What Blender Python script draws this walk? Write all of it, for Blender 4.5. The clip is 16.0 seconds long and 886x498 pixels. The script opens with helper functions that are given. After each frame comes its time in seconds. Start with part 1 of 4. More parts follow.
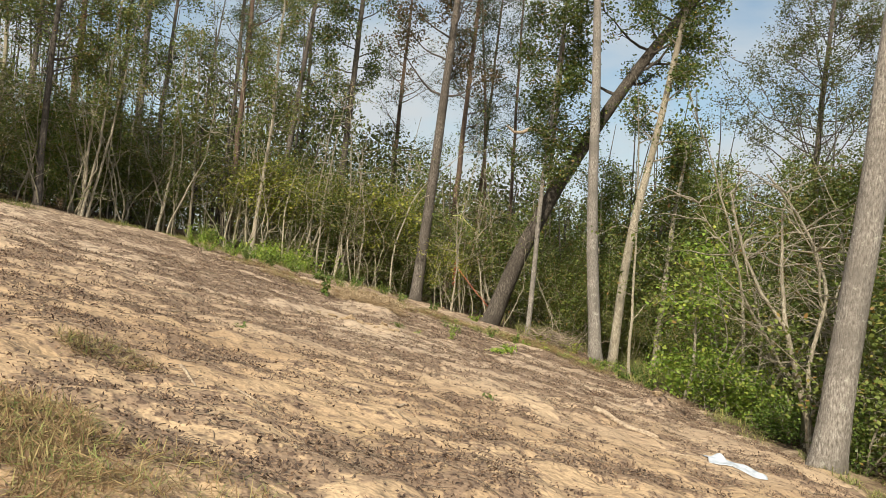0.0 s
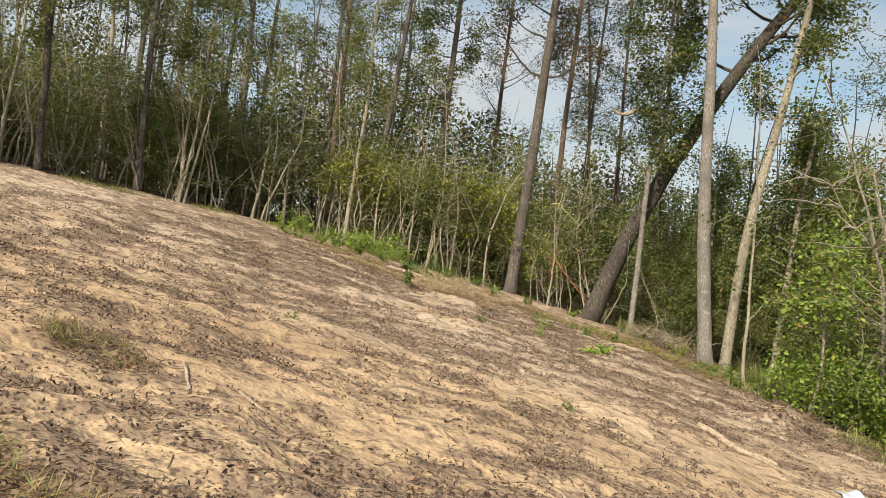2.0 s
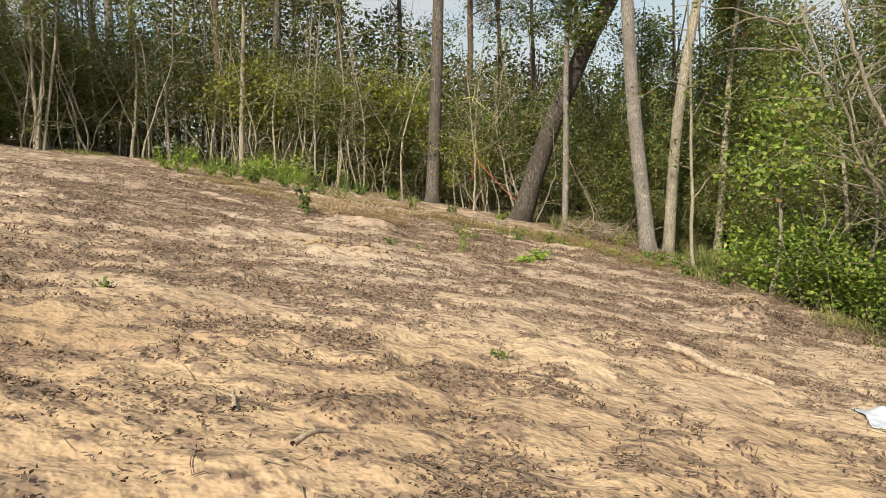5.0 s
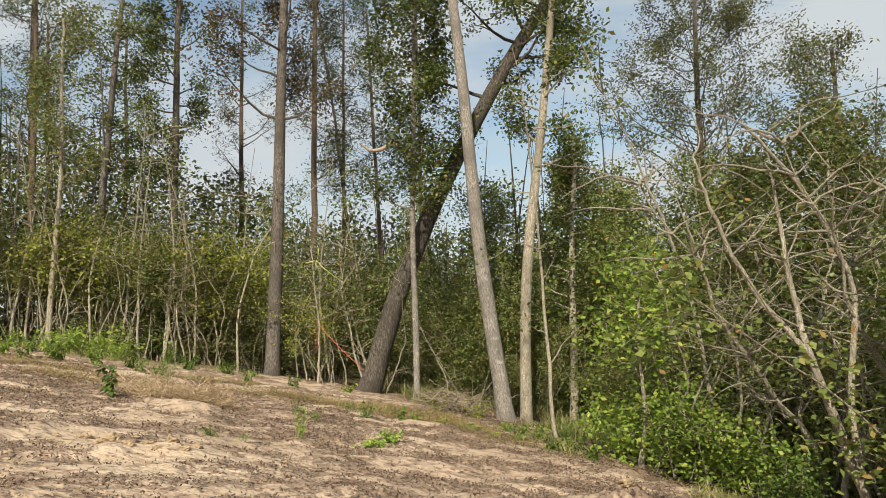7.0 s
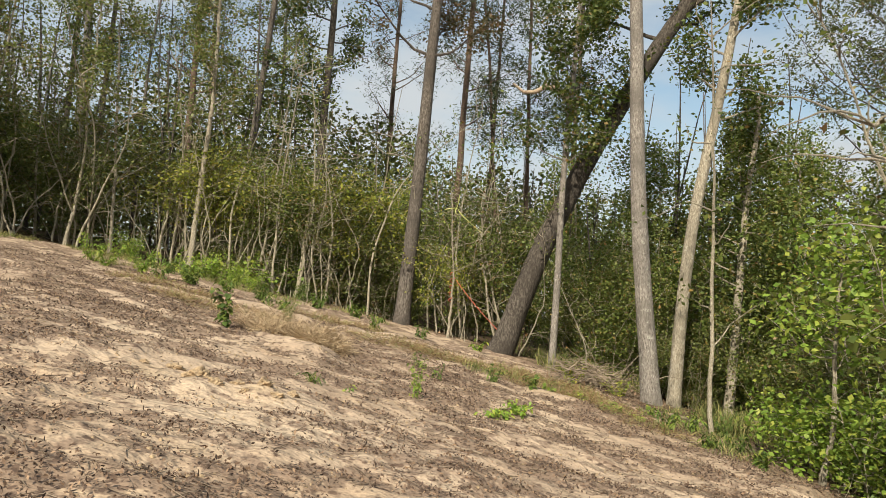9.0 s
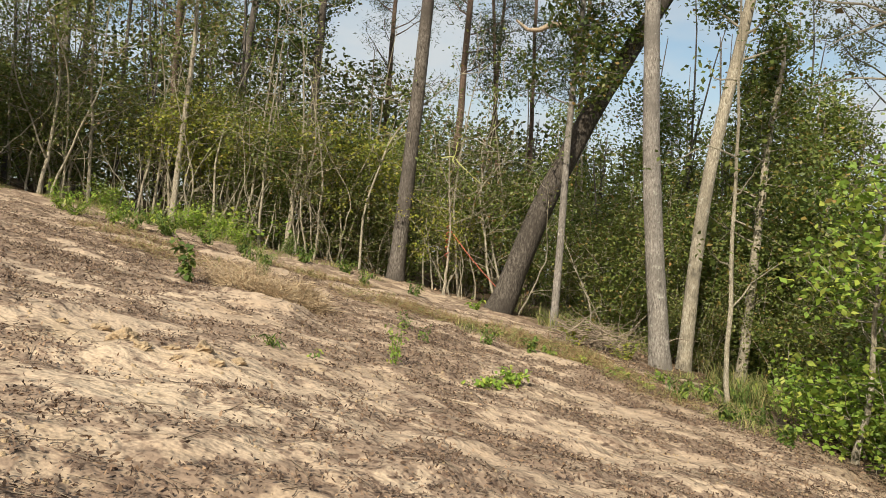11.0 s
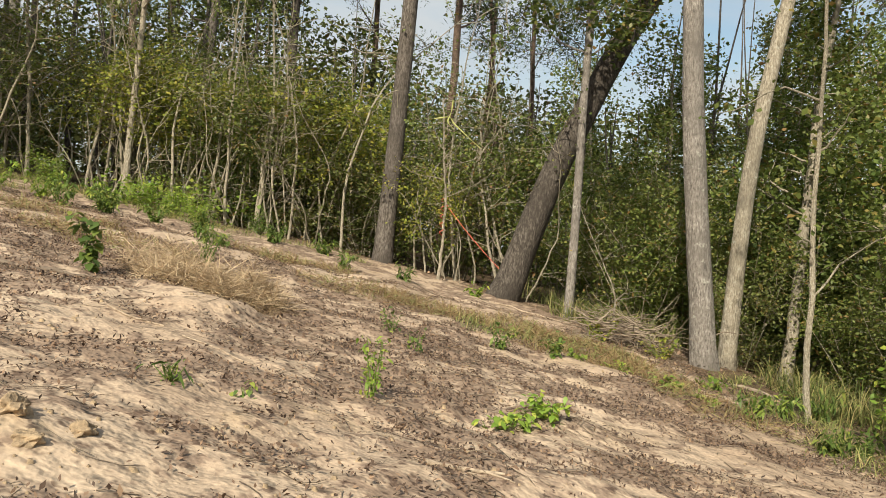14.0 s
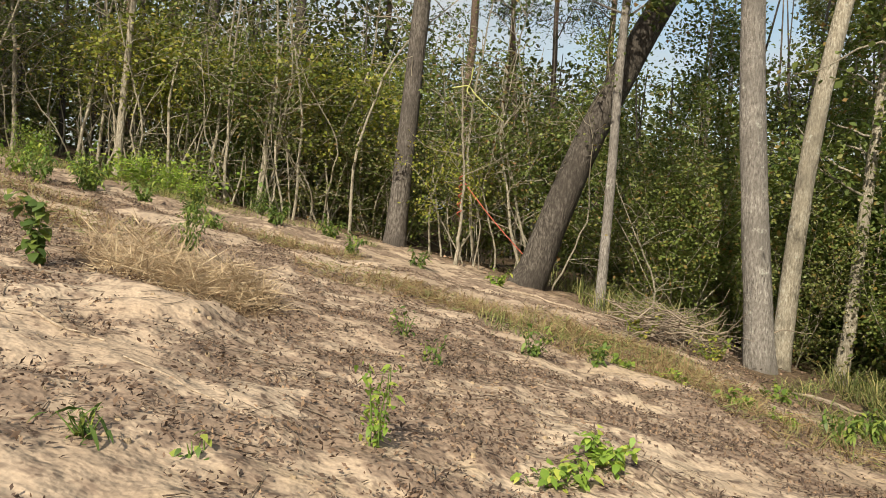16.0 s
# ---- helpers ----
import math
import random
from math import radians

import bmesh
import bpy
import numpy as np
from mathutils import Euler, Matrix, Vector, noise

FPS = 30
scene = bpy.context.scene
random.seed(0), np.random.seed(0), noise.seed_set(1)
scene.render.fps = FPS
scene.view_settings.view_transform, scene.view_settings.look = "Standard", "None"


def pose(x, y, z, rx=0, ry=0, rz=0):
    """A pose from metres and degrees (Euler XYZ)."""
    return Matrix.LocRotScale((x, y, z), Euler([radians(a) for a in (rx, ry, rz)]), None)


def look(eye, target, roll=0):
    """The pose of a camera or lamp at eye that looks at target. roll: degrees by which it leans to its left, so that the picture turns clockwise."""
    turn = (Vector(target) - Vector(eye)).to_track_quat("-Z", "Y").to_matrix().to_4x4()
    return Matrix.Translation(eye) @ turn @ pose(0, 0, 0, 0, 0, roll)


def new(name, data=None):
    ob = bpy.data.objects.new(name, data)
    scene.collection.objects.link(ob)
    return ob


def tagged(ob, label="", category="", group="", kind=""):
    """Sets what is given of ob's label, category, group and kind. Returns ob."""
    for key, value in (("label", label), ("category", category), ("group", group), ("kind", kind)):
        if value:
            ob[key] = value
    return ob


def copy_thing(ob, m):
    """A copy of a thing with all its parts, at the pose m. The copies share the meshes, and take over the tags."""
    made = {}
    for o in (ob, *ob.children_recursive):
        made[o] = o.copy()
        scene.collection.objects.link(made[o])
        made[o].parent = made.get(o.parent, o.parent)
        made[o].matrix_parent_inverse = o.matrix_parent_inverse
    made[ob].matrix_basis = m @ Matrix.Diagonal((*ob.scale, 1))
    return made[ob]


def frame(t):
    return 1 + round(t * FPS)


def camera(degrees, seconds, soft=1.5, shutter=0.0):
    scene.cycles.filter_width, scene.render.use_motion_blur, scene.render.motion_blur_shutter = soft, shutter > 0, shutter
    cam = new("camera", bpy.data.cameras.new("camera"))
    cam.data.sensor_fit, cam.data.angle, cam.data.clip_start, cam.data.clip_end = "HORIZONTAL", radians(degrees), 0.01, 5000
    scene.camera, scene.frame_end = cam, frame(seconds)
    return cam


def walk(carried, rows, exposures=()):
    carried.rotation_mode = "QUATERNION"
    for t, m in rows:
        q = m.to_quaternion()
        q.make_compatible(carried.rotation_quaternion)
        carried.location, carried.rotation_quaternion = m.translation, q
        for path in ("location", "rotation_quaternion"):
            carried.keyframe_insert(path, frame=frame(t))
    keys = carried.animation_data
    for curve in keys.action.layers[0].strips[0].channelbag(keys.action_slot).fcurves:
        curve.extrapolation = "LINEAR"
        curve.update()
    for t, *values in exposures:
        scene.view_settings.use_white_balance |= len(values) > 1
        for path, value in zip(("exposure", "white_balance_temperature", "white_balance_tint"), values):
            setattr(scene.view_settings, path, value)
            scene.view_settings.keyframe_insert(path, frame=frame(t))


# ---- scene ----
cam = camera(61.4, 16.0, soft=0.7)
PATH = [
    (0, (1.698, -12.062, 1.615), (1.61, -10.067, 1.729), 6.2),
    (0.5, (1.829, -11.707, 1.607), (1.58, -9.723, 1.674), 6.9),
    (1, (1.874, -11.324, 1.64), (1.557, -9.351, 1.712), 7.3),
    (1.5, (1.967, -10.965, 1.644), (1.609, -8.999, 1.724), 7.7),
    (2, (2.021, -10.637, 1.641), (1.654, -8.671, 1.701), 7.4),
    (2.5, (2.018, -10.228, 1.666), (1.695, -8.255, 1.694), 6.7),
    (3, (2.126, -9.847, 1.665), (1.85, -7.866, 1.647), 6.2),
    (3.5, (2.126, -9.455, 1.66), (1.875, -7.473, 1.58), 5.7),
    (3.7, (2.099, -9.229, 1.666), (1.856, -7.246, 1.561), 5.6),
    (5.8, (2.175, -7.466, 1.696), (2.096, -5.474, 1.531), -4.8),
    (6, (2.166, -7.321, 1.716), (2.167, -5.321, 1.684), -4.8),
    (6.5, (2.151, -6.89, 1.765), (2.46, -4.923, 1.96), -3.2),
    (7, (2.236, -6.502, 1.801), (2.464, -4.533, 2.068), -1.8),
    (7.5, (2.2, -6.074, 1.764), (2.289, -4.088, 1.983), 0.5),
    (8, (2.261, -5.65, 1.794), (2.267, -3.662, 2.02), 1.5),
    (8.5, (2.308, -5.221, 1.757), (2.123, -3.239, 1.952), 3.8),
    (9, (2.311, -4.704, 1.749), (2.159, -2.716, 1.905), 4.4),
    (9.2, (2.315, -4.534, 1.753), (2.195, -2.543, 1.894), 4.1),
    (11.3, (2.463, -2.967, 1.723), (2.299, -0.974, 1.754), 4.9),
    (11.5, (2.412, -2.693, 1.73), (2.24, -0.7, 1.755), 4.8),
    (12, (2.367, -2.189, 1.738), (2.184, -0.198, 1.747), 4.8),
    (12.5, (2.26, -1.775, 1.72), (2.069, 0.216, 1.726), 4.6),
    (13, (2.254, -1.273, 1.715), (2.08, 0.719, 1.72), 4.5),
    (13.5, (2.226, -0.897, 1.733), (2.065, 1.097, 1.729), 4.5),
    (14, (2.169, -0.468, 1.752), (2.04, 1.527, 1.735), 4.3),
    (14.5, (2.168, -0.138, 1.768), (2.043, 1.858, 1.722), 5.0),
    (15, (2.075, 0.25, 1.81), (1.81, 2.231, 1.753), 6.5),
    (15.5, (1.937, 0.67, 1.836), (1.651, 2.648, 1.773), 6.3),
    (16, (1.968, 1.046, 1.817), (1.808, 3.038, 1.74), 4.6),
]
walk(cam, [(t, look(eye, target, roll)) for t, eye, target, roll in PATH], [(0, 0.46, 7200, 5)])

rng = np.random.default_rng(7)

# ---- world, sun ----
SUN_EL, SUN_AZ = radians(38), radians(196)      # azimuth clockwise from +y: behind the walker, to the left
world = bpy.data.worlds.new("world")
scene.world = world
world.use_nodes = True
wn, wl = world.node_tree.nodes, world.node_tree.links
wn.clear()
sky = wn.new("ShaderNodeTexSky")
sky.sky_type, sky.sun_disc = "NISHITA", False
sky.sun_elevation, sky.sun_rotation = SUN_EL, SUN_AZ
sky.dust_density, sky.air_density = 2.0, 1.2
w_co = wn.new("ShaderNodeTexCoord")
w_map = wn.new("ShaderNodeMapping")
w_map.inputs["Scale"].default_value = (1.6, 1.6, 4.5)
w_noise = wn.new("ShaderNodeTexNoise")
w_noise.inputs["Scale"].default_value, w_noise.inputs["Detail"].default_value = 2.2, 7
w_ramp = wn.new("ShaderNodeMapRange")
w_ramp.inputs["From Min"].default_value, w_ramp.inputs["From Max"].default_value = 0.36, 0.62
w_mix = wn.new("ShaderNodeMix")
w_mix.data_type = "RGBA"
w_mix.inputs["B"].default_value = (3.9, 4.3, 5.0, 1)
w_bg = wn.new("ShaderNodeBackground")
w_bg.inputs["Strength"].default_value = 0.115
w_out = wn.new("ShaderNodeOutputWorld")
wl.new(w_co.outputs["Generated"], w_map.inputs["Vector"])
wl.new(w_map.outputs["Vector"], w_noise.inputs["Vector"])
wl.new(w_noise.outputs["Fac"], w_ramp.inputs["Value"])
wl.new(w_ramp.outputs["Result"], w_mix.inputs["Factor"])
wl.new(sky.outputs["Color"], w_mix.inputs["A"])
wl.new(w_mix.outputs["Result"], w_bg.inputs["Color"])
wl.new(w_bg.outputs["Background"], w_out.inputs["Surface"])
sun = new("sun", bpy.data.lights.new("sun", "SUN"))
sun.data.energy, sun.data.angle, sun.data.color = 4.8, radians(0.9), (1.0, 0.93, 0.82)
to_sun = Vector((math.sin(SUN_AZ) * math.cos(SUN_EL), math.cos(SUN_AZ) * math.cos(SUN_EL), math.sin(SUN_EL)))
sun.matrix_world = look(to_sun * 60, (0, 0, 0))
scene.view_settings.exposure = 0.0


# ---- materials ----
def node_mat(name, rough=0.85):
    m = bpy.data.materials.new(name)
    m.use_nodes = True
    b = m.node_tree.nodes["Principled BSDF"]
    b.inputs["Roughness"].default_value = rough
    b.inputs["Specular IOR Level"].default_value = 0.25
    return m, m.node_tree.nodes, m.node_tree.links, b


def ramp(nodes, stops):
    r = nodes.new("ShaderNodeValToRGB")
    while len(r.color_ramp.elements) < len(stops):
        r.color_ramp.elements.new(0.5)
    for e, (p, c) in zip(r.color_ramp.elements, stops):
        e.position, e.color = p, (*c, 1)
    return r


def noise_node(nodes, links, vec, scale, detail=5, rough=0.55):
    n = nodes.new("ShaderNodeTexNoise")
    n.inputs["Scale"].default_value, n.inputs["Detail"].default_value, n.inputs["Roughness"].default_value = scale, detail, rough
    links.new(vec, n.inputs["Vector"])
    return n


def mix_color(nodes, links, fac, a, b, blend="MIX"):
    m = nodes.new("ShaderNodeMix")
    m.data_type, m.blend_type = "RGBA", blend
    for sock, v in (("Factor", fac), ("A", a), ("B", b)):
        if hasattr(v, "links"):
            links.new(v, m.inputs[sock])
        elif sock == "Factor":
            m.inputs[sock].default_value = v
        else:
            m.inputs[sock].default_value = (*v, 1)
    return m.outputs["Result"]


def span(nodes, links, value, lo, hi):
    r = nodes.new("ShaderNodeMapRange")
    r.inputs["From Min"].default_value, r.inputs["From Max"].default_value = lo, hi
    links.new(value, r.inputs["Value"])
    return r.outputs["Result"]


def bump(nodes, links, b, height, strength, dist):
    n = nodes.new("ShaderNodeBump")
    n.inputs["Strength"].default_value, n.inputs["Distance"].default_value = strength, dist
    links.new(height, n.inputs["Height"])
    links.new(n.outputs["Normal"], b.inputs["Normal"])


def bark_mat(name, dark, mid, light, scale=1.0, lichen=0.0):
    m, n, l, b = node_mat(name, 0.9)
    co = n.new("ShaderNodeTexCoord").outputs["Object"]
    mp = n.new("ShaderNodeMapping")
    mp.inputs["Scale"].default_value = (20 * scale, 20 * scale, 6.0 * scale)
    l.new(co, mp.inputs["Vector"])
    fine = noise_node(n, l, mp.outputs["Vector"], 1.6, 8, 0.68)
    broad = noise_node(n, l, co, 1.1, 4)
    r = ramp(n, ((0.34, dark), (0.5, mid), (0.68, light)))
    l.new(fine.outputs["Fac"], r.inputs["Fac"])
    col = mix_color(n, l, span(n, l, broad.outputs["Fac"], 0.42, 0.7), r.outputs["Color"], tuple(0.62 * c for c in mid))
    if lichen:
        spots = noise_node(n, l, co, 6.5, 6, 0.7)
        col = mix_color(n, l, span(n, l, spots.outputs["Fac"], 0.6, 0.74), col, (0.5, 0.5, 0.44))
    l.new(col, b.inputs["Base Color"])
    plate = noise_node(n, l, mp.outputs["Vector"], 0.55, 5, 0.6)
    rise = n.new("ShaderNodeMath")
    l.new(fine.outputs["Fac"], rise.inputs[0])
    l.new(plate.outputs["Fac"], rise.inputs[1])
    bump(n, l, b, rise.outputs[0], 1.0, 0.04)
    return m


def leaf_mat(name, stops, through_light=0.35, rough=0.5):
    m, n, l, b = node_mat(name, rough)
    b.inputs["Specular IOR Level"].default_value = 0.4
    geo = n.new("ShaderNodeNewGeometry").outputs["Random Per Island"]
    ob_rand = n.new("ShaderNodeObjectInfo").outputs["Random"]
    r = ramp(n, stops)
    l.new(geo, r.inputs["Fac"])
    hsv = n.new("ShaderNodeHueSaturation")
    l.new(r.outputs["Color"], hsv.inputs["Color"])
    val = n.new("ShaderNodeMapRange")
    val.inputs["To Min"].default_value, val.inputs["To Max"].default_value = 0.75, 1.3
    l.new(ob_rand, val.inputs["Value"])
    l.new(val.outputs["Result"], hsv.inputs["Value"])
    l.new(hsv.outputs["Color"], b.inputs["Base Color"])
    tr = n.new("ShaderNodeBsdfTranslucent")
    l.new(hsv.outputs["Color"], tr.inputs["Color"])
    mx = n.new("ShaderNodeMixShader")
    mx.inputs[0].default_value = through_light
    l.new(b.outputs["BSDF"], mx.inputs[1])
    l.new(tr.outputs["BSDF"], mx.inputs[2])
    l.new(mx.outputs["Shader"], n["Material Output"].inputs["Surface"])
    return m


def speckled(name, a, c, scale=20, rough=0.85, b_dist=0.01):
    m, n, l, b = node_mat(name, rough)
    co = n.new("ShaderNodeTexCoord").outputs["Object"]
    t = noise_node(n, l, co, scale, 6, 0.65)
    l.new(mix_color(n, l, span(n, l, t.outputs["Fac"], 0.35, 0.65), a, c), b.inputs["Base Color"])
    bump(n, l, b, t.outputs["Fac"], 0.6, b_dist)
    return m


def ground_mat():
    m, n, l, b = node_mat("sandy_ground", 0.95)
    b.inputs["Specular IOR Level"].default_value = 0.1
    co = n.new("ShaderNodeTexCoord").outputs["Object"]
    att = n.new("ShaderNodeAttribute")
    att.attribute_name = "litter"
    ochre = n.new("ShaderNodeAttribute")
    ochre.attribute_name = "ochre"
    mulch = n.new("ShaderNodeAttribute")
    mulch.attribute_name = "mulch"
    mp = n.new("ShaderNodeMapping")
    mp.inputs["Rotation"].default_value = (0, 0, radians(24))
    mp.inputs["Scale"].default_value = (1.0, 1.0, 1)
    l.new(co, mp.inputs["Vector"])
    big = noise_node(n, l, co, 0.5, 6, 0.62)
    fine = noise_node(n, l, co, 30, 2, 0.5)
    crumb = noise_node(n, l, mp.outputs["Vector"], 5.5, 3, 0.55)
    shred = noise_node(n, l, mp.outputs["Vector"], 14, 2, 0.5)
    sand = ramp(n, ((0.32, (0.32, 0.24, 0.178)), (0.5, (0.41, 0.318, 0.242)), (0.66, (0.48, 0.38, 0.29))))
    l.new(big.outputs["Fac"], sand.inputs["Fac"])
    col = mix_color(n, l, ochre.outputs["Fac"], sand.outputs["Color"], (1.0, 0.92, 0.79), "MULTIPLY")
    yellow = noise_node(n, l, co, 0.7, 6, 0.65)
    ymask = n.new("ShaderNodeMath")
    ymask.operation = "MULTIPLY"
    l.new(span(n, l, yellow.outputs["Color"], 0.56, 0.7), ymask.inputs[0])
    ymask.inputs[1].default_value = 0.35
    col = mix_color(n, l, ymask.outputs[0], col, (0.46, 0.33, 0.165))
    # crumbled bark and leaf dust, thicker in the drifts of mulch
    thick = n.new("ShaderNodeMath")
    thick.operation = "MULTIPLY_ADD"
    l.new(mulch.outputs["Fac"], thick.inputs[0])
    thick.inputs[1].default_value = 0.26
    l.new(crumb.outputs["Fac"], thick.inputs[2])
    dust = n.new("ShaderNodeMath")
    dust.operation = "MULTIPLY"
    l.new(span(n, l, thick.outputs[0], 0.57, 0.68), dust.inputs[0])
    dust.inputs[1].default_value = 0.75
    col = mix_color(n, l, dust.outputs[0], col, (0.19, 0.135, 0.105))
    bits = n.new("ShaderNodeMath")
    bits.operation = "MULTIPLY"
    l.new(span(n, l, shred.outputs["Fac"], 0.56, 0.62), bits.inputs[0])
    l.new(span(n, l, thick.outputs[0], 0.5, 0.66), bits.inputs[1])
    col = mix_color(n, l, bits.outputs[0], col, (0.13, 0.09, 0.07))
    grain = mix_color(n, l, 0.35, col, mix_color(n, l, span(n, l, fine.outputs["Fac"], 0.3, 0.7), (0.55, 0.52, 0.5), (1.3, 1.28, 1.22)), "MULTIPLY")
    duff = mix_color(n, l, span(n, l, fine.outputs["Fac"], 0.35, 0.65), (0.06, 0.042, 0.03), (0.17, 0.12, 0.075))
    l.new(mix_color(n, l, att.outputs["Fac"], grain, duff), b.inputs["Base Color"])
    lump = noise_node(n, l, co, 5, 3, 0.5)
    add = n.new("ShaderNodeMath")
    add.operation = "MULTIPLY_ADD"
    l.new(lump.outputs["Fac"], add.inputs[0])
    add.inputs[1].default_value = 2.4
    l.new(crumb.outputs["Fac"], add.inputs[2])
    both = n.new("ShaderNodeMath")
    both.operation = "MULTIPLY_ADD"
    l.new(fine.outputs["Fac"], both.inputs[0])
    both.inputs[1].default_value = 0.15
    l.new(add.outputs[0], both.inputs[2])
    bump(n, l, b, both.outputs[0], 1.0, 0.035)
    return m


M_GROUND = ground_mat()
M_GREY = bark_mat("grey_bark", (0.10, 0.088, 0.078), (0.24, 0.215, 0.195), (0.43, 0.4, 0.37), 1.25, 1)
M_BROWN = bark_mat("brown_bark", (0.038, 0.032, 0.027), (0.11, 0.094, 0.083), (0.24, 0.215, 0.195), 0.9)
M_DARK = bark_mat("dark_oak_bark", (0.025, 0.021, 0.018), (0.075, 0.063, 0.054), (0.19, 0.17, 0.15), 0.9)
M_PALE = bark_mat("pale_bark", (0.16, 0.135, 0.1), (0.32, 0.28, 0.22), (0.55, 0.51, 0.43), 1.3, 1)
M_PINE = bark_mat("pine_bark", (0.05, 0.036, 0.03), (0.13, 0.09, 0.07), (0.24, 0.17, 0.135), 0.8)
M_STEM = bark_mat("sapling_bark", (0.2, 0.17, 0.125), (0.38, 0.335, 0.26), (0.6, 0.55, 0.46), 3.0)
M_TWIG = speckled("dead_twig", (0.12, 0.09, 0.07), (0.32, 0.26, 0.2), 3)
M_DEADWOOD = speckled("weathered_wood", (0.2, 0.15, 0.11), (0.46, 0.37, 0.28), 24, 0.9, 0.02)
M_LEAF = leaf_mat("shrub_leaf", ((0.0, (0.07, 0.1, 0.02)), (0.45, (0.13, 0.175, 0.04)), (0.85, (0.2, 0.235, 0.06)), (0.96, (0.25, 0.2, 0.06)), (1.0, (0.28, 0.15, 0.055))))
M_OLIVE = leaf_mat("olive_leaf", ((0.0, (0.08, 0.105, 0.026)), (0.5, (0.14, 0.17, 0.05)), (0.85, (0.2, 0.205, 0.07)), (1.0, (0.25, 0.155, 0.065))))
M_CANOPY = leaf_mat("canopy_leaf", ((0.0, (0.045, 0.075, 0.018)), (0.6, (0.095, 0.135, 0.03)), (0.9, (0.17, 0.18, 0.045)), (1.0, (0.26, 0.16, 0.05))))
M_BRONZE = leaf_mat("bronze_leaf", ((0.0, (0.07, 0.075, 0.022)), (0.5, (0.13, 0.105, 0.04)), (1.0, (0.22, 0.12, 0.055))))
M_NEEDLE = leaf_mat("pine_needle", ((0.0, (0.03, 0.055, 0.02)), (0.7, (0.06, 0.085, 0.03)), (1.0, (0.12, 0.11, 0.05))), 0.2)
M_BRIGHT = leaf_mat("bright_leaf", ((0.0, (0.13, 0.22, 0.035)), (0.6, (0.24, 0.35, 0.06)), (1.0, (0.4, 0.43, 0.09))), 0.4)
M_YELLOW = leaf_mat("yellow_leaf", ((0.0, (0.13, 0.17, 0.03)), (0.6, (0.24, 0.26, 0.045)), (1.0, (0.36, 0.31, 0.07))), 0.4)
M_WEED = leaf_mat("weed_leaf", ((0.0, (0.07, 0.12, 0.028)), (0.7, (0.14, 0.21, 0.045)), (1.0, (0.26, 0.29, 0.06))))
M_DRY = leaf_mat("dry_grass", ((0.0, (0.27, 0.19, 0.12)), (0.5, (0.42, 0.315, 0.2)), (1.0, (0.55, 0.44, 0.3))), 0.25, 0.8)
M_RUST = leaf_mat("rusty_grass", ((0.0, (0.19, 0.11, 0.06)), (0.45, (0.30, 0.205, 0.11)), (0.75, (0.34, 0.28, 0.13)), (1.0, (0.17, 0.23, 0.07))), 0.25, 0.8)
M_GRASS = leaf_mat("green_grass", ((0.0, (0.09, 0.12, 0.035)), (0.6, (0.18, 0.2, 0.065)), (1.0, (0.38, 0.31, 0.14))), 0.3, 0.7)
M_LITTER = leaf_mat("fallen_leaf", ((0.0, (0.045, 0.03, 0.024)), (0.5, (0.11, 0.072, 0.053)), (0.85, (0.2, 0.13, 0.088)), (1.0, (0.3, 0.2, 0.13))), 0.05, 0.8)
M_CLOD = speckled("sand_clod", (0.2, 0.15, 0.1), (0.42, 0.31, 0.2), 22, 0.95, 0.03)
M_PAPER = speckled("white_plastic", (0.36, 0.4, 0.48), (0.58, 0.62, 0.68), 9, 0.4, 0.02)
M_ROPE = speckled("red_rope", (0.42, 0.08, 0.06), (0.6, 0.16, 0.11), 40, 0.7, 0.003)
M_STRAND = speckled("yellow_strand", (0.36, 0.38, 0.12), (0.46, 0.47, 0.2), 12, 0.5, 0.003)


# ---- terrain ----
def vnoise(x, y, scale, seed):
    """Smooth value noise from -1 to 1; scale: metres a cell."""
    x, y = np.asarray(x, float) / scale, np.asarray(y, float) / scale
    ix, iy = np.floor(x).astype(np.int64), np.floor(y).astype(np.int64)
    fx, fy = x - ix, y - iy
    fx, fy = fx * fx * (3 - 2 * fx), fy * fy * (3 - 2 * fy)

    def h(a, b):
        v = np.sin(a * 127.1 + b * 311.7 + seed * 74.7) * 43758.5453
        return (v - np.floor(v)) * 2 - 1
    return (h(ix, iy) * (1 - fx) + h(ix + 1, iy) * fx) * (1 - fy) + (h(ix, iy + 1) * (1 - fx) + h(ix + 1, iy + 1) * fx) * fy


# the line along which the clearing meets the wood, from the far left round to the near right
EDGE = [(-22, -2), (-16.5, 7), (-13.5, 14), (-9.5, 18.6), (-6.5, 18.4), (-3, 17.6), (0, 18.2), (2.6, 16.8), (4.9, 12.6), (6.3, 8.2), (7.0, 4.6), (7.9, 0), (9.2, -6), (11, -16)]


def edge_d(x, y):
    """Distance from the wood's edge, positive inside the wood."""
    x, y = np.asarray(x, float), np.asarray(y, float)
    best, sign = np.full(x.shape, 1e9), np.zeros(x.shape)
    for (ax, ay), (bx, by) in zip(EDGE, EDGE[1:]):
        dx, dy = bx - ax, by - ay
        s = np.clip(((x - ax) * dx + (y - ay) * dy) / (dx * dx + dy * dy), 0, 1)
        d = np.hypot(x - ax - s * dx, y - ay - s * dy)
        side = np.where(dx * (y - ay) - dy * (x - ax) > 0, 1.0, -1.0)
        sign = np.where(d < best - 1e-9, side, sign)
        best = np.minimum(best, d)
    return best * sign


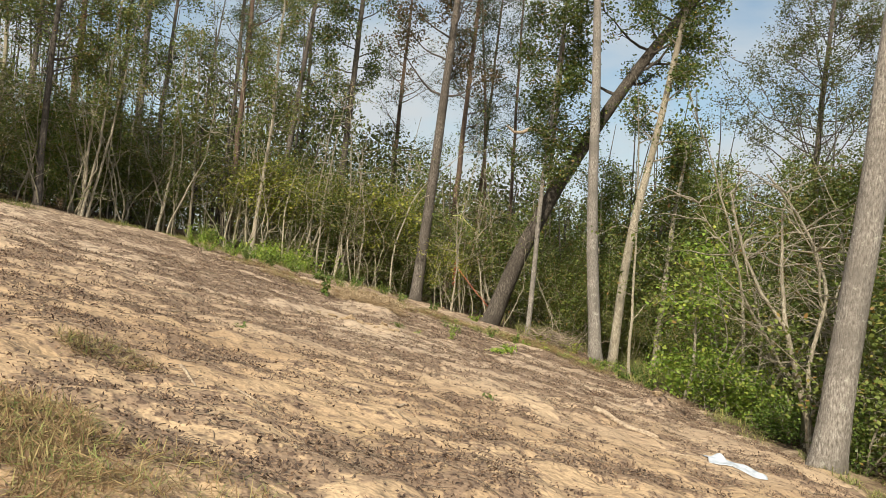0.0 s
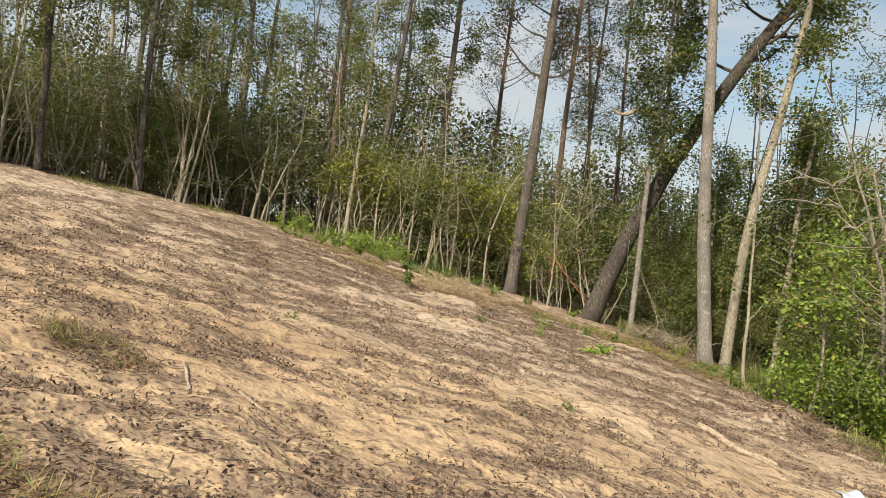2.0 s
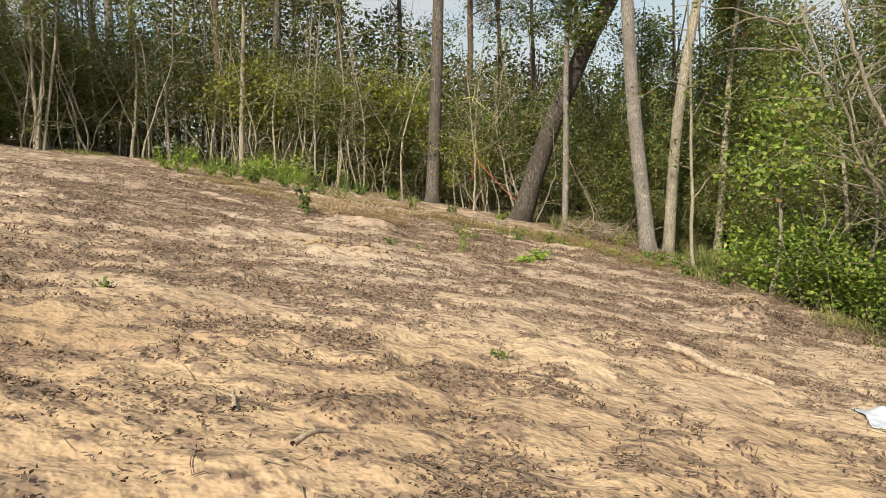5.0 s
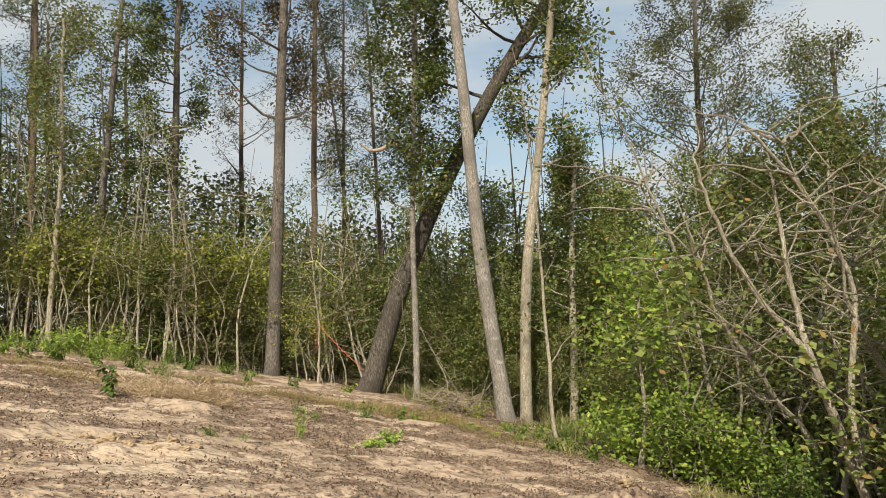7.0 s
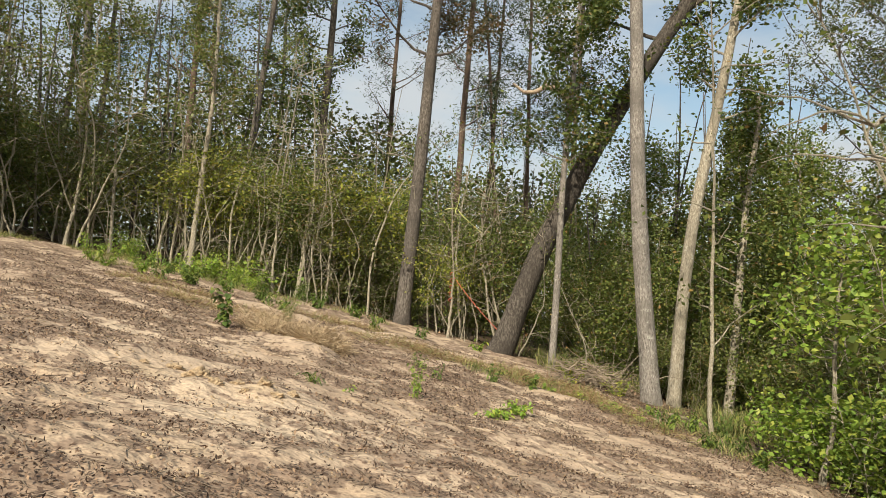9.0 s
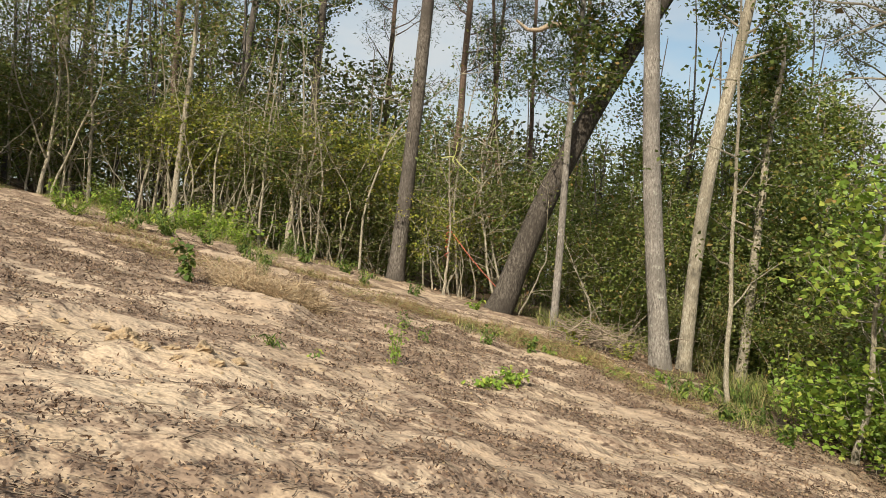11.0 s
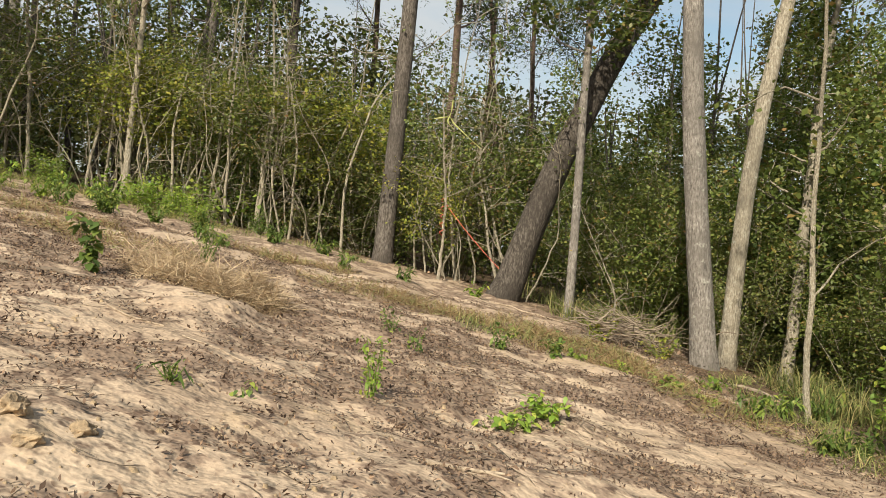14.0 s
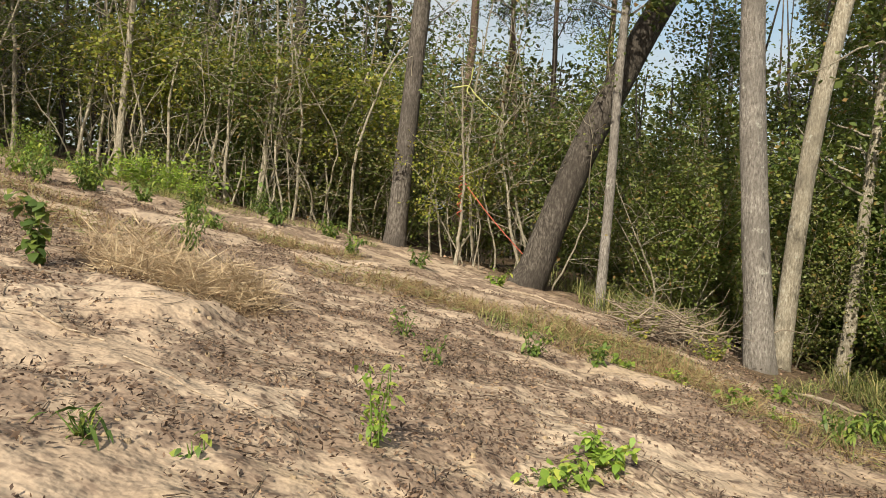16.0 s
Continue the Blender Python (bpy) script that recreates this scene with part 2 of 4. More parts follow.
MOUNDS = [(-0.5, 6.5, 0.42, 0.17), (-0.95, 6.9, 0.5, 0.08), (-0.55, 2.6, 0.35, 0.12), (0.1, 2.8, 0.3, 0.1), (5.55, 2.75, 0.36, 0.32), (0.3, 12.7, 0.8, 0.12),
          (3.7, -0.3, 0.5, 0.09), (-1.9, 3.1, 0.5, 0.1), (4.2, 8.6, 0.7, 0.1), (2.2, 2.0, 0.6, 0.07)]


def ground_z(x, y):
    x, y = np.asarray(x, float), np.asarray(y, float)
    d = edge_d(x, y)
    wx = 26 * np.tanh(x / 26)
    z = 0.653 - 0.1662 * wx + 0.022 * 40 * np.tanh(y / 40)
    z = z - 0.35 * np.clip(d / 5, 0, 1) ** 2 * (x > -6)
    near = np.clip(1.2 - np.hypot(x, y - 2) / 45, 0, 1)
    z = z + near * (0.05 * vnoise(x, y, 2.3, 1) + 0.036 * vnoise(x, y, 0.9, 2) + 0.03 * vnoise(x + 0.3 * y, 1.5 * y - 0.4 * x, 0.5, 3) + 0.03 * vnoise(x, y, 0.27, 4) + 0.016 * vnoise(x, y, 0.17, 8))
    for mx, my, r, h in MOUNDS:
        z = z + h * np.exp(-((x - mx) ** 2 + (y - my) ** 2) / (r * r) * (1.0 + 0.35 * vnoise(x, y, 0.35, 9)))
    return z


def gz(x, y):
    return float(ground_z(np.array([x]), np.array([y]))[0])


def axis(lo, hi, step, far):
    a = list(np.arange(lo, hi + step / 2, step))
    s, left, right = step, [lo], [hi]
    while left[-1] > -far:
        s *= 1.3
        left.append(left[-1] - s)
        right.append(right[-1] + s)
    return np.array(left[:0:-1] + a + right[1:])


def quad_mesh(name, v, q):
    me = bpy.data.meshes.new(name)
    v, q = np.asarray(v, np.float32), np.asarray(q, np.int32)
    me.vertices.add(len(v))
    me.vertices.foreach_set("co", v.ravel())
    me.loops.add(q.size)
    me.loops.foreach_set("vertex_index", q.ravel())
    me.polygons.add(len(q))
    me.polygons.foreach_set("loop_start", np.arange(0, q.size, 4, dtype=np.int32))
    me.update(calc_edges=True)
    return me


def drift(x, y):
    """How thickly raked leaves and bark lie, about -1 to 1: strips and small heaps over the clearing."""
    v = 0.36 * vnoise(x + 0.5 * y, 2.2 * y - 0.6 * x, 1.1, 41) + 0.5 * vnoise(x + 0.2 * y, 1.5 * y - 0.3 * x, 0.42, 42) + 0.16 * vnoise(x, y, 3.5, 43) + 0.016 * np.clip(y, -6, 10)
    for mx, my, r, h in MOUNDS[:4]:
        v = v - 0.55 * np.exp(-((x - mx) ** 2 + (y - my) ** 2) / (r * r))
    return v


def build_ground():
    xs, ys = axis(-16, 10, 0.085, 900), axis(-10, 18, 0.085, 900)
    gx, gy = np.meshgrid(xs, ys)
    z = ground_z(gx, gy)
    nx, ny = len(xs), len(ys)
    i = np.arange(nx * ny).reshape(ny, nx)
    q = np.stack([i[:-1, :-1], i[:-1, 1:], i[1:, 1:], i[1:, :-1]], -1).reshape(-1, 4)
    me = quad_mesh("ground", np.stack([gx, gy, z], -1).reshape(-1, 3), q)
    me.polygons.foreach_set("use_smooth", np.ones(len(q), bool))
    d = edge_d(gx, gy).ravel() + 0.8 * vnoise(gx, gy, 0.7, 5).ravel()
    me.attributes.new("litter", "FLOAT", "POINT").data.foreach_set("value", np.clip((d + 0.4) / 1.2, 0, 1).astype(np.float32))
    o = np.clip((2.0 - gy + 1.5 * vnoise(gx, gy, 1.8, 6)) / 5, 0, 1)
    me.attributes.new("ochre", "FLOAT", "POINT").data.foreach_set("value", o.ravel().astype(np.float32))
    me.attributes.new("mulch", "FLOAT", "POINT").data.foreach_set("value", np.clip(0.4 + 1.2 * drift(gx, gy), 0, 1).ravel().astype(np.float32))
    me.materials.append(M_GROUND)
    tagged(new("ground", me), "bare sandy clearing strewn with leaf mulch and twigs", "ground", kind="structure")


build_ground()


# ---- builders ----
class Geo:
    """Gathers tubes, leaves and blades into one mesh of quads."""

    def __init__(self):
        self.v, self.q, self.n = [], [], 0

    def add(self, v, q):
        self.v.append(v)
        self.q.append(q + self.n)
        self.n += len(v)

    def tube(self, path, radii, sides=6, rough=0.0):
        p, r = np.asarray(path, float), np.asarray(radii, float)
        t = np.gradient(p, axis=0)
        t /= np.linalg.norm(t, axis=1)[:, None] + 1e-9
        up = np.array([[0.9, 0.44, 0.0]]) if np.abs(t[:, 2]).mean() > 0.6 else np.array([[0.05, 0.03, 1.0]])
        a = np.cross(up, t)
        a /= np.linalg.norm(a, axis=1)[:, None] + 1e-9
        b = np.cross(t, a)
        ang = np.linspace(0, 2 * math.pi, sides, endpoint=False)
        rr = r[:, None] * (1 + rough * rng.uniform(-1, 1, (len(p), sides)))
        v = p[:, None] + rr[..., None] * (np.cos(ang)[None, :, None] * a[:, None] + np.sin(ang)[None, :, None] * b[:, None])
        i = np.arange(len(p) * sides).reshape(len(p), sides)
        j = np.roll(i, -1, axis=1)
        self.add(v.reshape(-1, 3), np.stack([i[:-1], j[:-1], j[1:], i[1:]], -1).reshape(-1, 4))

    def leaves(self, at, length, width, flat=0.5, droop=0.0):
        """One folded four-cornered leaf at each place, turned at random."""
        n = len(at)
        at = np.asarray(at, float)
        f = rng.normal(size=(n, 3))
        f[:, 2] = f[:, 2] * (1 - flat) - droop
        f /= np.linalg.norm(f, axis=1)[:, None] + 1e-9
        s = np.cross(f, rng.normal(size=(n, 3)) * (1 - flat) + np.array([0, 0, 1.0]))
        s /= np.linalg.norm(s, axis=1)[:, None] + 1e-9
        u = np.cross(s, f)
        k = length * rng.uniform(0.65, 1.3, (n, 1))
        w = k * width / length
        v = np.stack([at, at + f * k * 0.45 + s * w * 0.5 + u * w * 0.16, at + f * k, at + f * k * 0.45 - s * w * 0.5 + u * w * 0.16], 1)
        self.add(v.reshape(-1, 3), np.arange(4 * n).reshape(n, 4))

    def broad_leaves(self, at, length, width, flat=0.5, droop=0.0):
        """Rounded, bent leaves of three quads each."""
        n = len(at)
        at = np.asarray(at, float)
        f = rng.normal(size=(n, 3))
        f[:, 2] = f[:, 2] * (1 - flat)
        f /= np.linalg.norm(f, axis=1)[:, None] + 1e-9
        s = np.cross(f, rng.normal(size=(n, 3)) * (1 - flat) * 0.6 + np.array([0, 0, 1.0]))
        s /= np.linalg.norm(s, axis=1)[:, None] + 1e-9
        k = length * rng.uniform(0.6, 1.3, (n, 1))
        w = k * width / length
        down = np.array([0, 0, -1.0]) * k
        rows = []
        for a, half, sag in ((0.0, 0.05, 0.0), (0.35, 0.5, 0.02), (0.72, 0.36, 0.12 + droop), (1.0, 0.03, 0.3 + 2 * droop)):
            c = at + f * k * a + down * sag
            rows += [c - s * w * half, c + s * w * half]
        b = np.arange(n)[:, None] * 8
        self.add(np.stack(rows, 1).reshape(-1, 3), np.concatenate([b + [0, 1, 3, 2], b + [2, 3, 5, 4], b + [4, 5, 7, 6]]))

    def blades(self, at, height, width, lean=0.5):
        """Bent grass blades, two quads each."""
        n = len(at)
        at = np.asarray(at, float)
        a = rng.uniform(0, 2 * math.pi, n)
        d = np.stack([np.cos(a), np.sin(a), np.zeros(n)], 1)
        s = np.stack([-np.sin(a), np.cos(a), np.zeros(n)], 1) * width / 2
        h = (height * rng.uniform(0.5, 1.2, n))[:, None]
        le = (lean * rng.uniform(0.2, 1.3, n))[:, None]
        mid = at + d * h * le * 0.45 + np.array([0, 0, 1]) * h * np.clip(0.62 - 0.12 * le, 0.2, None)
        tip = at + d * h * le * 1.1 + np.array([0, 0, 1]) * h * np.clip(1 - 0.4 * le, 0.12, None)
        v = np.stack([at - s, at + s, mid - s * 0.8, mid + s * 0.8, tip - s * 0.2, tip + s * 0.2], 1)
        b = np.arange(n)[:, None] * 6
        self.add(v.reshape(-1, 3), np.concatenate([b + [0, 1, 3, 2], b + [2, 3, 5, 4]]))

    def mesh(self, name, material, smooth=False):
        me = quad_mesh(name, np.concatenate(self.v), np.concatenate(self.q))
        if smooth:
            me.polygons.foreach_set("use_smooth", np.ones(len(me.polygons), bool))
        me.materials.append(material)
        return me


def empty(name, x, y, z):
    e = new(name)
    e.location = (x, y, z)
    return e


def part(name, geo, material, parent, label="", smooth=False):
    ob = new(name, geo.mesh(name, material, smooth))
    ob.parent = parent
    if label:
        ob["label"] = label
    return ob


def wander(start, way, length, steps, wobble, lift=0.0):
    """A crooked path that starts along way."""
    p, d = [np.array(start, float)], np.array(way, float)
    d /= np.linalg.norm(d)
    for _ in range(steps):
        d = d + rng.normal(0, wobble, 3) + np.array([0, 0, lift])
        d /= np.linalg.norm(d)
        p.append(p[-1] + d * length / steps)
    return np.array(p)


def cloud(points, n, sigma):
    """n places scattered about the given points."""
    points = np.asarray(points)
    return points[rng.integers(0, len(points), n)] + rng.normal(0, sigma, (n, 3))


def tree(label, x, y, lean, dia, height, bark, leaf, crown_from, reach, n_limbs, n_leaves, leaf_size=0.11, leaf_width=0.07,
         bend=0.0, flare=1.35, knots=0.006, crown_sigma=0.2, limb_lift=0.1, group="", path=None, sink=0.0):
    """A tree with one tapered trunk, limbs with twigs and a leafy crown."""
    z = gz(x, y) - sink
    root = tagged(empty("tree", x, y, z), label, "tree", group)
    hs = np.linspace(-0.35, height, 26)
    if path is None:
        w = np.stack([lean[0] * hs + bend * np.sin(hs / height * 5) * 0.35, lean[1] * hs + bend * np.cos(hs / height * 4) * 0.2, hs], 1)
        w[:, :2] += np.cumsum(rng.normal(0, knots * 3, (26, 2)), 0)
    else:
        key = np.array(path, float)
        w = np.stack([np.interp(hs, key[:, 2], key[:, k]) for k in range(3)], 1)
        w[2:-2] = (w[:-4] + w[1:-3] + w[2:-2] + w[3:-1] + w[4:]) / 5
    rad = dia / 2 * (1 - 0.62 * np.clip(hs / height, 0, 1) ** 1.1) * (1 + (flare - 1) * np.exp(-np.clip(hs, 0, None) / 0.28))
    g = Geo()
    g.tube(w, rad, 16, 0.04)
    part("trunk", g, bark, root, smooth=True)
    if not n_limbs:
        return root
    tips, fine = [], Geo()
    for k in range(n_limbs):
        g = Geo()
        h = crown_from + (height - crown_from) * ((k + rng.uniform(0, 1)) / n_limbs)
        s = np.array([np.interp(h, hs, w[:, i]) for i in range(3)])
        a = rng.uniform(0, 2 * math.pi)
        size = reach * (1.05 - 0.6 * (h - crown_from) / (height - crown_from + 1e-6)) * rng.uniform(0.55, 1.15)
        r0 = max(0.012, 0.32 * np.interp(h, hs, rad))
        p = wander(s, (math.cos(a), math.sin(a), rng.uniform(-0.05, 0.55)), size, 6, 0.16, limb_lift)
        g.tube(p, np.linspace(r0, 0.008, 7), 5)
        part("limb", g, bark, root)
        tips += list(p[4:])
        for _ in range(4):
            q = p[rng.integers(2, 7)]
            t = wander(q, rng.normal(0, 1, 3) + (math.cos(a), math.sin(a), 0.3), size * rng.uniform(0.25, 0.5), 4, 0.25)
            fine.tube(t, np.linspace(r0 * 0.35 + 0.004, 0.004, 5), 3)
            tips += list(t[2::2])
    tagged(part("twig_mass", fine, bark, root), kind="stuff")
    if n_leaves:
        g = Geo()
        g.leaves(cloud(tips, n_leaves, crown_sigma), leaf_size, leaf_width, 0.35)
        tagged(part("crown", g, leaf, root), kind="stuff")
    return root


# ---- the large trees along the edge ----
tree("stout grey-barked tree trunk beside the sandy clearing", 7.64, 0.3, (0.085, -0.01), 0.5, 17, M_GREY, M_CANOPY, 9.5, 3.5, 16, 5000, flare=1.5)
tree("tall straight brown-grey oak at the edge of the clearing", -0.53, 18.1, (0, 0), 0.46, 19, M_BROWN, M_BRONZE, 8.0, 3.2, 24, 14000, 0.12, 0.065,
     path=[(-0.02, 0, -0.4), (0, 0, 0), (0.11, 0, 2.9), (0.23, 0, 6.4), (0.3, 0, 10), (0.4, 0.1, 12.5), (0.7, 0.2, 19)])
tree("pale grey leaning tree trunk with smooth bark", 5.9, 12.4, (0, 0), 0.41, 18, M_GREY, M_CANOPY, 12.5, 3.0, 12, 4000,
     path=[(0.06, 0, -0.4), (0, 0, 0), (-0.36, 0, 2.8), (-0.62, 0, 5.4), (-0.75, 0, 8), (-0.85, 0, 9.6), (-1.0, 0.1, 11), (-1.4, 0.3, 18)])
tree("slim grey tree with dense dark green leaves", 3.9, 15.6, (0, 0), 0.2, 16, M_GREY, M_CANOPY, 5.4, 1.8, 38, 18000, 0.125, 0.075, crown_sigma=0.2, flare=1.15,
     path=[(0, 0, -0.4), (0, 0, 0), (0.02, 0, 2.2), (0.0, 0, 3.6), (-0.03, 0, 5.3), (0.05, 0, 7), (0.15, 0, 9.7), (0.3, 0, 16)])


def dead_limb(root):
    """A crooked bare limb on the slim grey tree."""
    g = Geo()
    p = np.array([(0.05, 0, 7.3), (-0.25, -0.02, 7.62), (-0.6, -0.05, 7.72), (-0.95, -0.08, 7.52), (-1.25, -0.1, 7.5), (-1.55, -0.12, 7.72)])
    g.tube(p, (0.1, 0.09, 0.08, 0.065, 0.05, 0.03), 8, 0.06)
    part("limb", g, M_DEADWOOD, root, "bare weathered dead limb", smooth=True)


dead_limb(bpy.data.objects["tree.003"])
tree("pale trunk mottled with lichen beside the leaning tree", 6.76, 14.0, (0, 0), 0.33, 17, M_PALE, M_CANOPY, 6.8, 1.8, 22, 8000, 0.12, 0.07, flare=1.2,
     path=[(0, 0, -0.4), (0, 0, 0), (0.09, 0, 2.9), (0.24, 0, 4.8), (0.66, 0, 7.1), (0.88, 0, 8.6), (1.12, 0, 10.4), (2.0, 0.2, 17)])
tree("small pale-barked tree among the green shrubs", 8.65, 16.0, (0.06, -0.02), 0.27, 9, M_PALE, M_LEAF, 3.6, 1.7, 20, 6500)
tree("dark oak leaning steeply over the wood's edge", 2.55, 16.5, (0, 0), 0.64, 17.5, M_DARK, M_CANOPY, 9.0, 3.2, 22, 14000, leaf_size=0.12, leaf_width=0.075, flare=1.35,
     path=[(-0.2, 0, -0.4), (0, 0, 0), (0.52, 0, 1.8), (1.08, 0, 3.5), (1.5, 0, 4.5), (1.98, 0, 5.3), (2.58, 0, 6.8), (3.7, 0, 8.6), (4.45, 0, 10.2), (5.5, -0.2, 11.7), (9.5, -0.6, 17.5)])
tree("slender pale sapling tree with yellowing leaves", -7.6, 18.6, (0.025, 0.0), 0.19, 11, M_PALE, M_OLIVE, 4.5, 1.6, 20, 4200, bend=0.2)
# trees at the clearing's upper end
tree("grey trunk among thin saplings at the wood's edge", -18.0, 29.3, (-0.03, -0.01), 0.5, 21, M_GREY, M_CANOPY, 6.5, 3.0, 26, 11000)
tree("dark upright trunk at the clearing's upper end", -15.2, 10.2, (-0.035, -0.03), 0.25, 14, M_DARK, M_CANOPY, 5, 2.2, 22, 7000)
tree("slim grey trunk in the wood's edge", -17.2, 15.8, (-0.025, -0.02), 0.2, 13, M_STEM, M_OLIVE, 5, 2.2, 22, 7000)
tree("slim brown trunk in the wood's edge", -14.0, 13.8, (-0.03, -0.02), 0.26, 13, M_BROWN, M_OLIVE, 4.5, 2.2, 22, 7000)
for px, py, lx in ((-12.9, 14.7, 0.05), (-12.75, 14.85, 0.11), (-13.05, 14.95, 0.0), (-11.2, 17.6, 0.03), (-10.4, 18.7, -0.03), (-15.9, 9.2, 0.05)):
    tree("thin whitish sapling in a leaning cluster", px, py, (lx, lx * 0.6), 0.11, 8.5, M_PALE, M_OLIVE, 3.6, 1.2, 14, 2200, bend=0.25, group="whitish saplings")

# pines and tall trees standing behind the thicket
for px, py, dia, top, lx in ((0.35, 25.6, 0.32, 23, 0.018), (2.6, 27.5, 0.2, 19, -0.11), (1.6, 30.5, 0.22, 22, 0.01), (3.6, 30.0, 0.26, 19, -0.04), (5.6, 31.0, 0.3, 22, 0.0)):
    tree("thin reddish pine trunk with bare lower branches", px, py, (lx, 0), dia, top, M_PINE, M_NEEDLE, 8.5, 1.8, 22, 5200, 0.22, 0.04, crown_sigma=0.28, group="thin pines", sink=0.1)
tree("broad dark green tree standing clear against the sky", -5.8, 27, (0.01, 0), 0.42, 21, M_DARK, M_CANOPY, 7.5, 2.9, 30, 15000, 0.14, 0.085)
tree("tall feathery tree with thinning olive foliage", 17.9, 26.2, (0.02, -0.01), 0.45, 21, M_BROWN, M_OLIVE, 5.0, 6.8, 60, 38000, 0.16, 0.06, limb_lift=0.2, crown_sigma=0.24)
tree("tall feathery tree with bare upper twigs", 20.5, 19.5, (0.02, -0.01), 0.36, 15, M_BROWN, M_OLIVE, 4.5, 4.0, 40, 18000, 0.15, 0.055, limb_lift=0.2, crown_sigma=0.24)
BEHIND = [(-8.8, 26), (-10.8, 25), (-12.5, 29), (-16, 27), (-19, 24), (-22.5, 27), (-18.5, 19.5), (-24, 20), (-27, 15),
          (-9.5, 33), (-14, 35), (-22, 34), (12.3, 27.5), (24, 30), (26, 24), (25.5, 17), (-4.2, 35), (-33, 25)]
for k, (px, py) in enumerate(BEHIND):
    low = px > 10
    pine = k % 3 == 1
    tree(("dark pine with tufted needles behind the thicket" if pine else "tall leafy tree behind the thicket"), px, py, (rng.normal(0, 0.02), rng.normal(0, 0.02)),
         rng.uniform(0.26, 0.42), 12 if low else rng.uniform(16, 21), M_PINE if pine else M_BROWN, M_NEEDLE if pine else (M_OLIVE, M_CANOPY, M_OLIVE, M_LEAF)[k % 4],
         5.5 if low else 6.5, 2.9, 24, 6000, 0.2 if pine else 0.145, 0.035 if pine else 0.085, crown_sigma=0.22, group="trees behind the thicket")

for px, py, top in ((9.6, 20.5, 8.5), (12.2, 21.5, 9.5), (11.6, 17.6, 8.0), (13.8, 16.5, 9.0), (13.0, 13.0, 8.0), (14.8, 19.6, 9.5), (12.3, 10.0, 7.5), (7.4, 22.5, 8.5), (11.6, 7.2, 7.0), (14.5, 9.0, 8.5), (16.5, 14.0, 9.0), (5.4, 24.0, 8.0), (8.4, 24.0, 8.5)):
    tree("small leafy understorey tree in the thicket", px, py, (rng.normal(0, 0.05), rng.normal(0, 0.05)), 0.13, top, M_STEM, (M_LEAF, M_OLIVE)[int(px * 10) % 2],
         1.8, 2.0, 26, 6500, 0.12, 0.075, bend=0.3, crown_sigma=0.26, group="understorey trees")


# ---- thicket: shrubs and saplings, built a few times and copied ----
def shrub(label, height, spread, leaf, n_leaves, stems, leaf_size=0.1, leaf_width=0.066, low=0.12, stem_mat=None):
    root = tagged(empty("shrub", 0, 0, -50), label, "shrub", "thicket shrubs")
    tips, fine = [], Geo()
    for _ in range(stems):
        g = Geo()
        a, r = rng.uniform(0, 2 * math.pi), rng.uniform(0, 0.35)
        p = wander((r * math.cos(a), r * math.sin(a), -0.15), (math.cos(a) * 0.35, math.sin(a) * 0.35, 1), height * rng.uniform(0.6, 1.05), 9, 0.14, 0.03)
        r0 = rng.uniform(0.014, 0.028)
        g.tube(p, np.linspace(r0, 0.004, 10), 4)
        part("stem", g, stem_mat or M_STEM, root)
        tips += list(p[4:])
        for _ in range(7):
            q = p[rng.integers(max(1, int(low * 9)), 10)]
            b = rng.uniform(0, 2 * math.pi)
            t = wander(q, (math.cos(b), math.sin(b), rng.uniform(-0.1, 0.7)), spread * rng.uniform(0.35, 0.95), 5, 0.3)
            fine.tube(t, np.linspace(r0 * 0.4 + 0.002, 0.003, 6), 3)
            tips += list(t[1:])
    tagged(part("twig_mass", fine, stem_mat or M_STEM, root), kind="stuff")
    tips = [t for t in tips if t[2] > low * height * 0.6]
    g = Geo()
    g.leaves(cloud(tips, n_leaves, 0.16), leaf_size, leaf_width, 0.4)
    tagged(part("foliage", g, leaf, root), kind="stuff")
    return root


def sapling(label, height, thick, n_twigs, n_leaves, leaf, crook=0.1):
    root = tagged(empty("sapling", 0, 0, -50), label, "sapling", "thicket saplings")
    g, tips = Geo(), []
    p = wander((0, 0, -0.2), (rng.normal(0, 0.07), rng.normal(0, 0.07), 1), height, 14, crook, 0.03)
    g.tube(p, np.linspace(thick, 0.006, 15), 6)
    part("stem", g, M_STEM, root, smooth=True)
    g = Geo()
    for _ in range(n_twigs):
        k = rng.integers(3, 15)
        a = rng.uniform(0, 2 * math.pi)
        t = wander(p[k], (math.cos(a), math.sin(a), rng.uniform(0.1, 0.9)), rng.uniform(0.5, 1.5), 6, 0.25)
        g.tube(t, np.linspace(max(0.005, thick * 0.35), 0.003, 7), 4)
        tips += list(t[2:])
    tagged(part("twig_mass", g, M_STEM, root), kind="stuff")
    if n_leaves:
        g = Geo()
        g.leaves(cloud(tips, n_leaves, 0.14), 0.085, 0.055, 0.4)
        tagged(part("foliage", g, leaf, root), kind="stuff")
    return root


def along(s, d):
    """A place s of the way along the wood's edge and d metres into the wood."""
    e = np.array(EDGE, float)
    seg = np.diff(e, axis=0)
    ln = np.hypot(seg[:, 0], seg[:, 1])
    t = s * ln.sum()
    k = min(int(np.searchsorted(np.cumsum(ln), t)), len(ln) - 1)
    t -= ln[:k].sum()
    u = seg[k] / ln[k]
    return e[k] + u * t + np.array([-u[1], u[0]]) * d


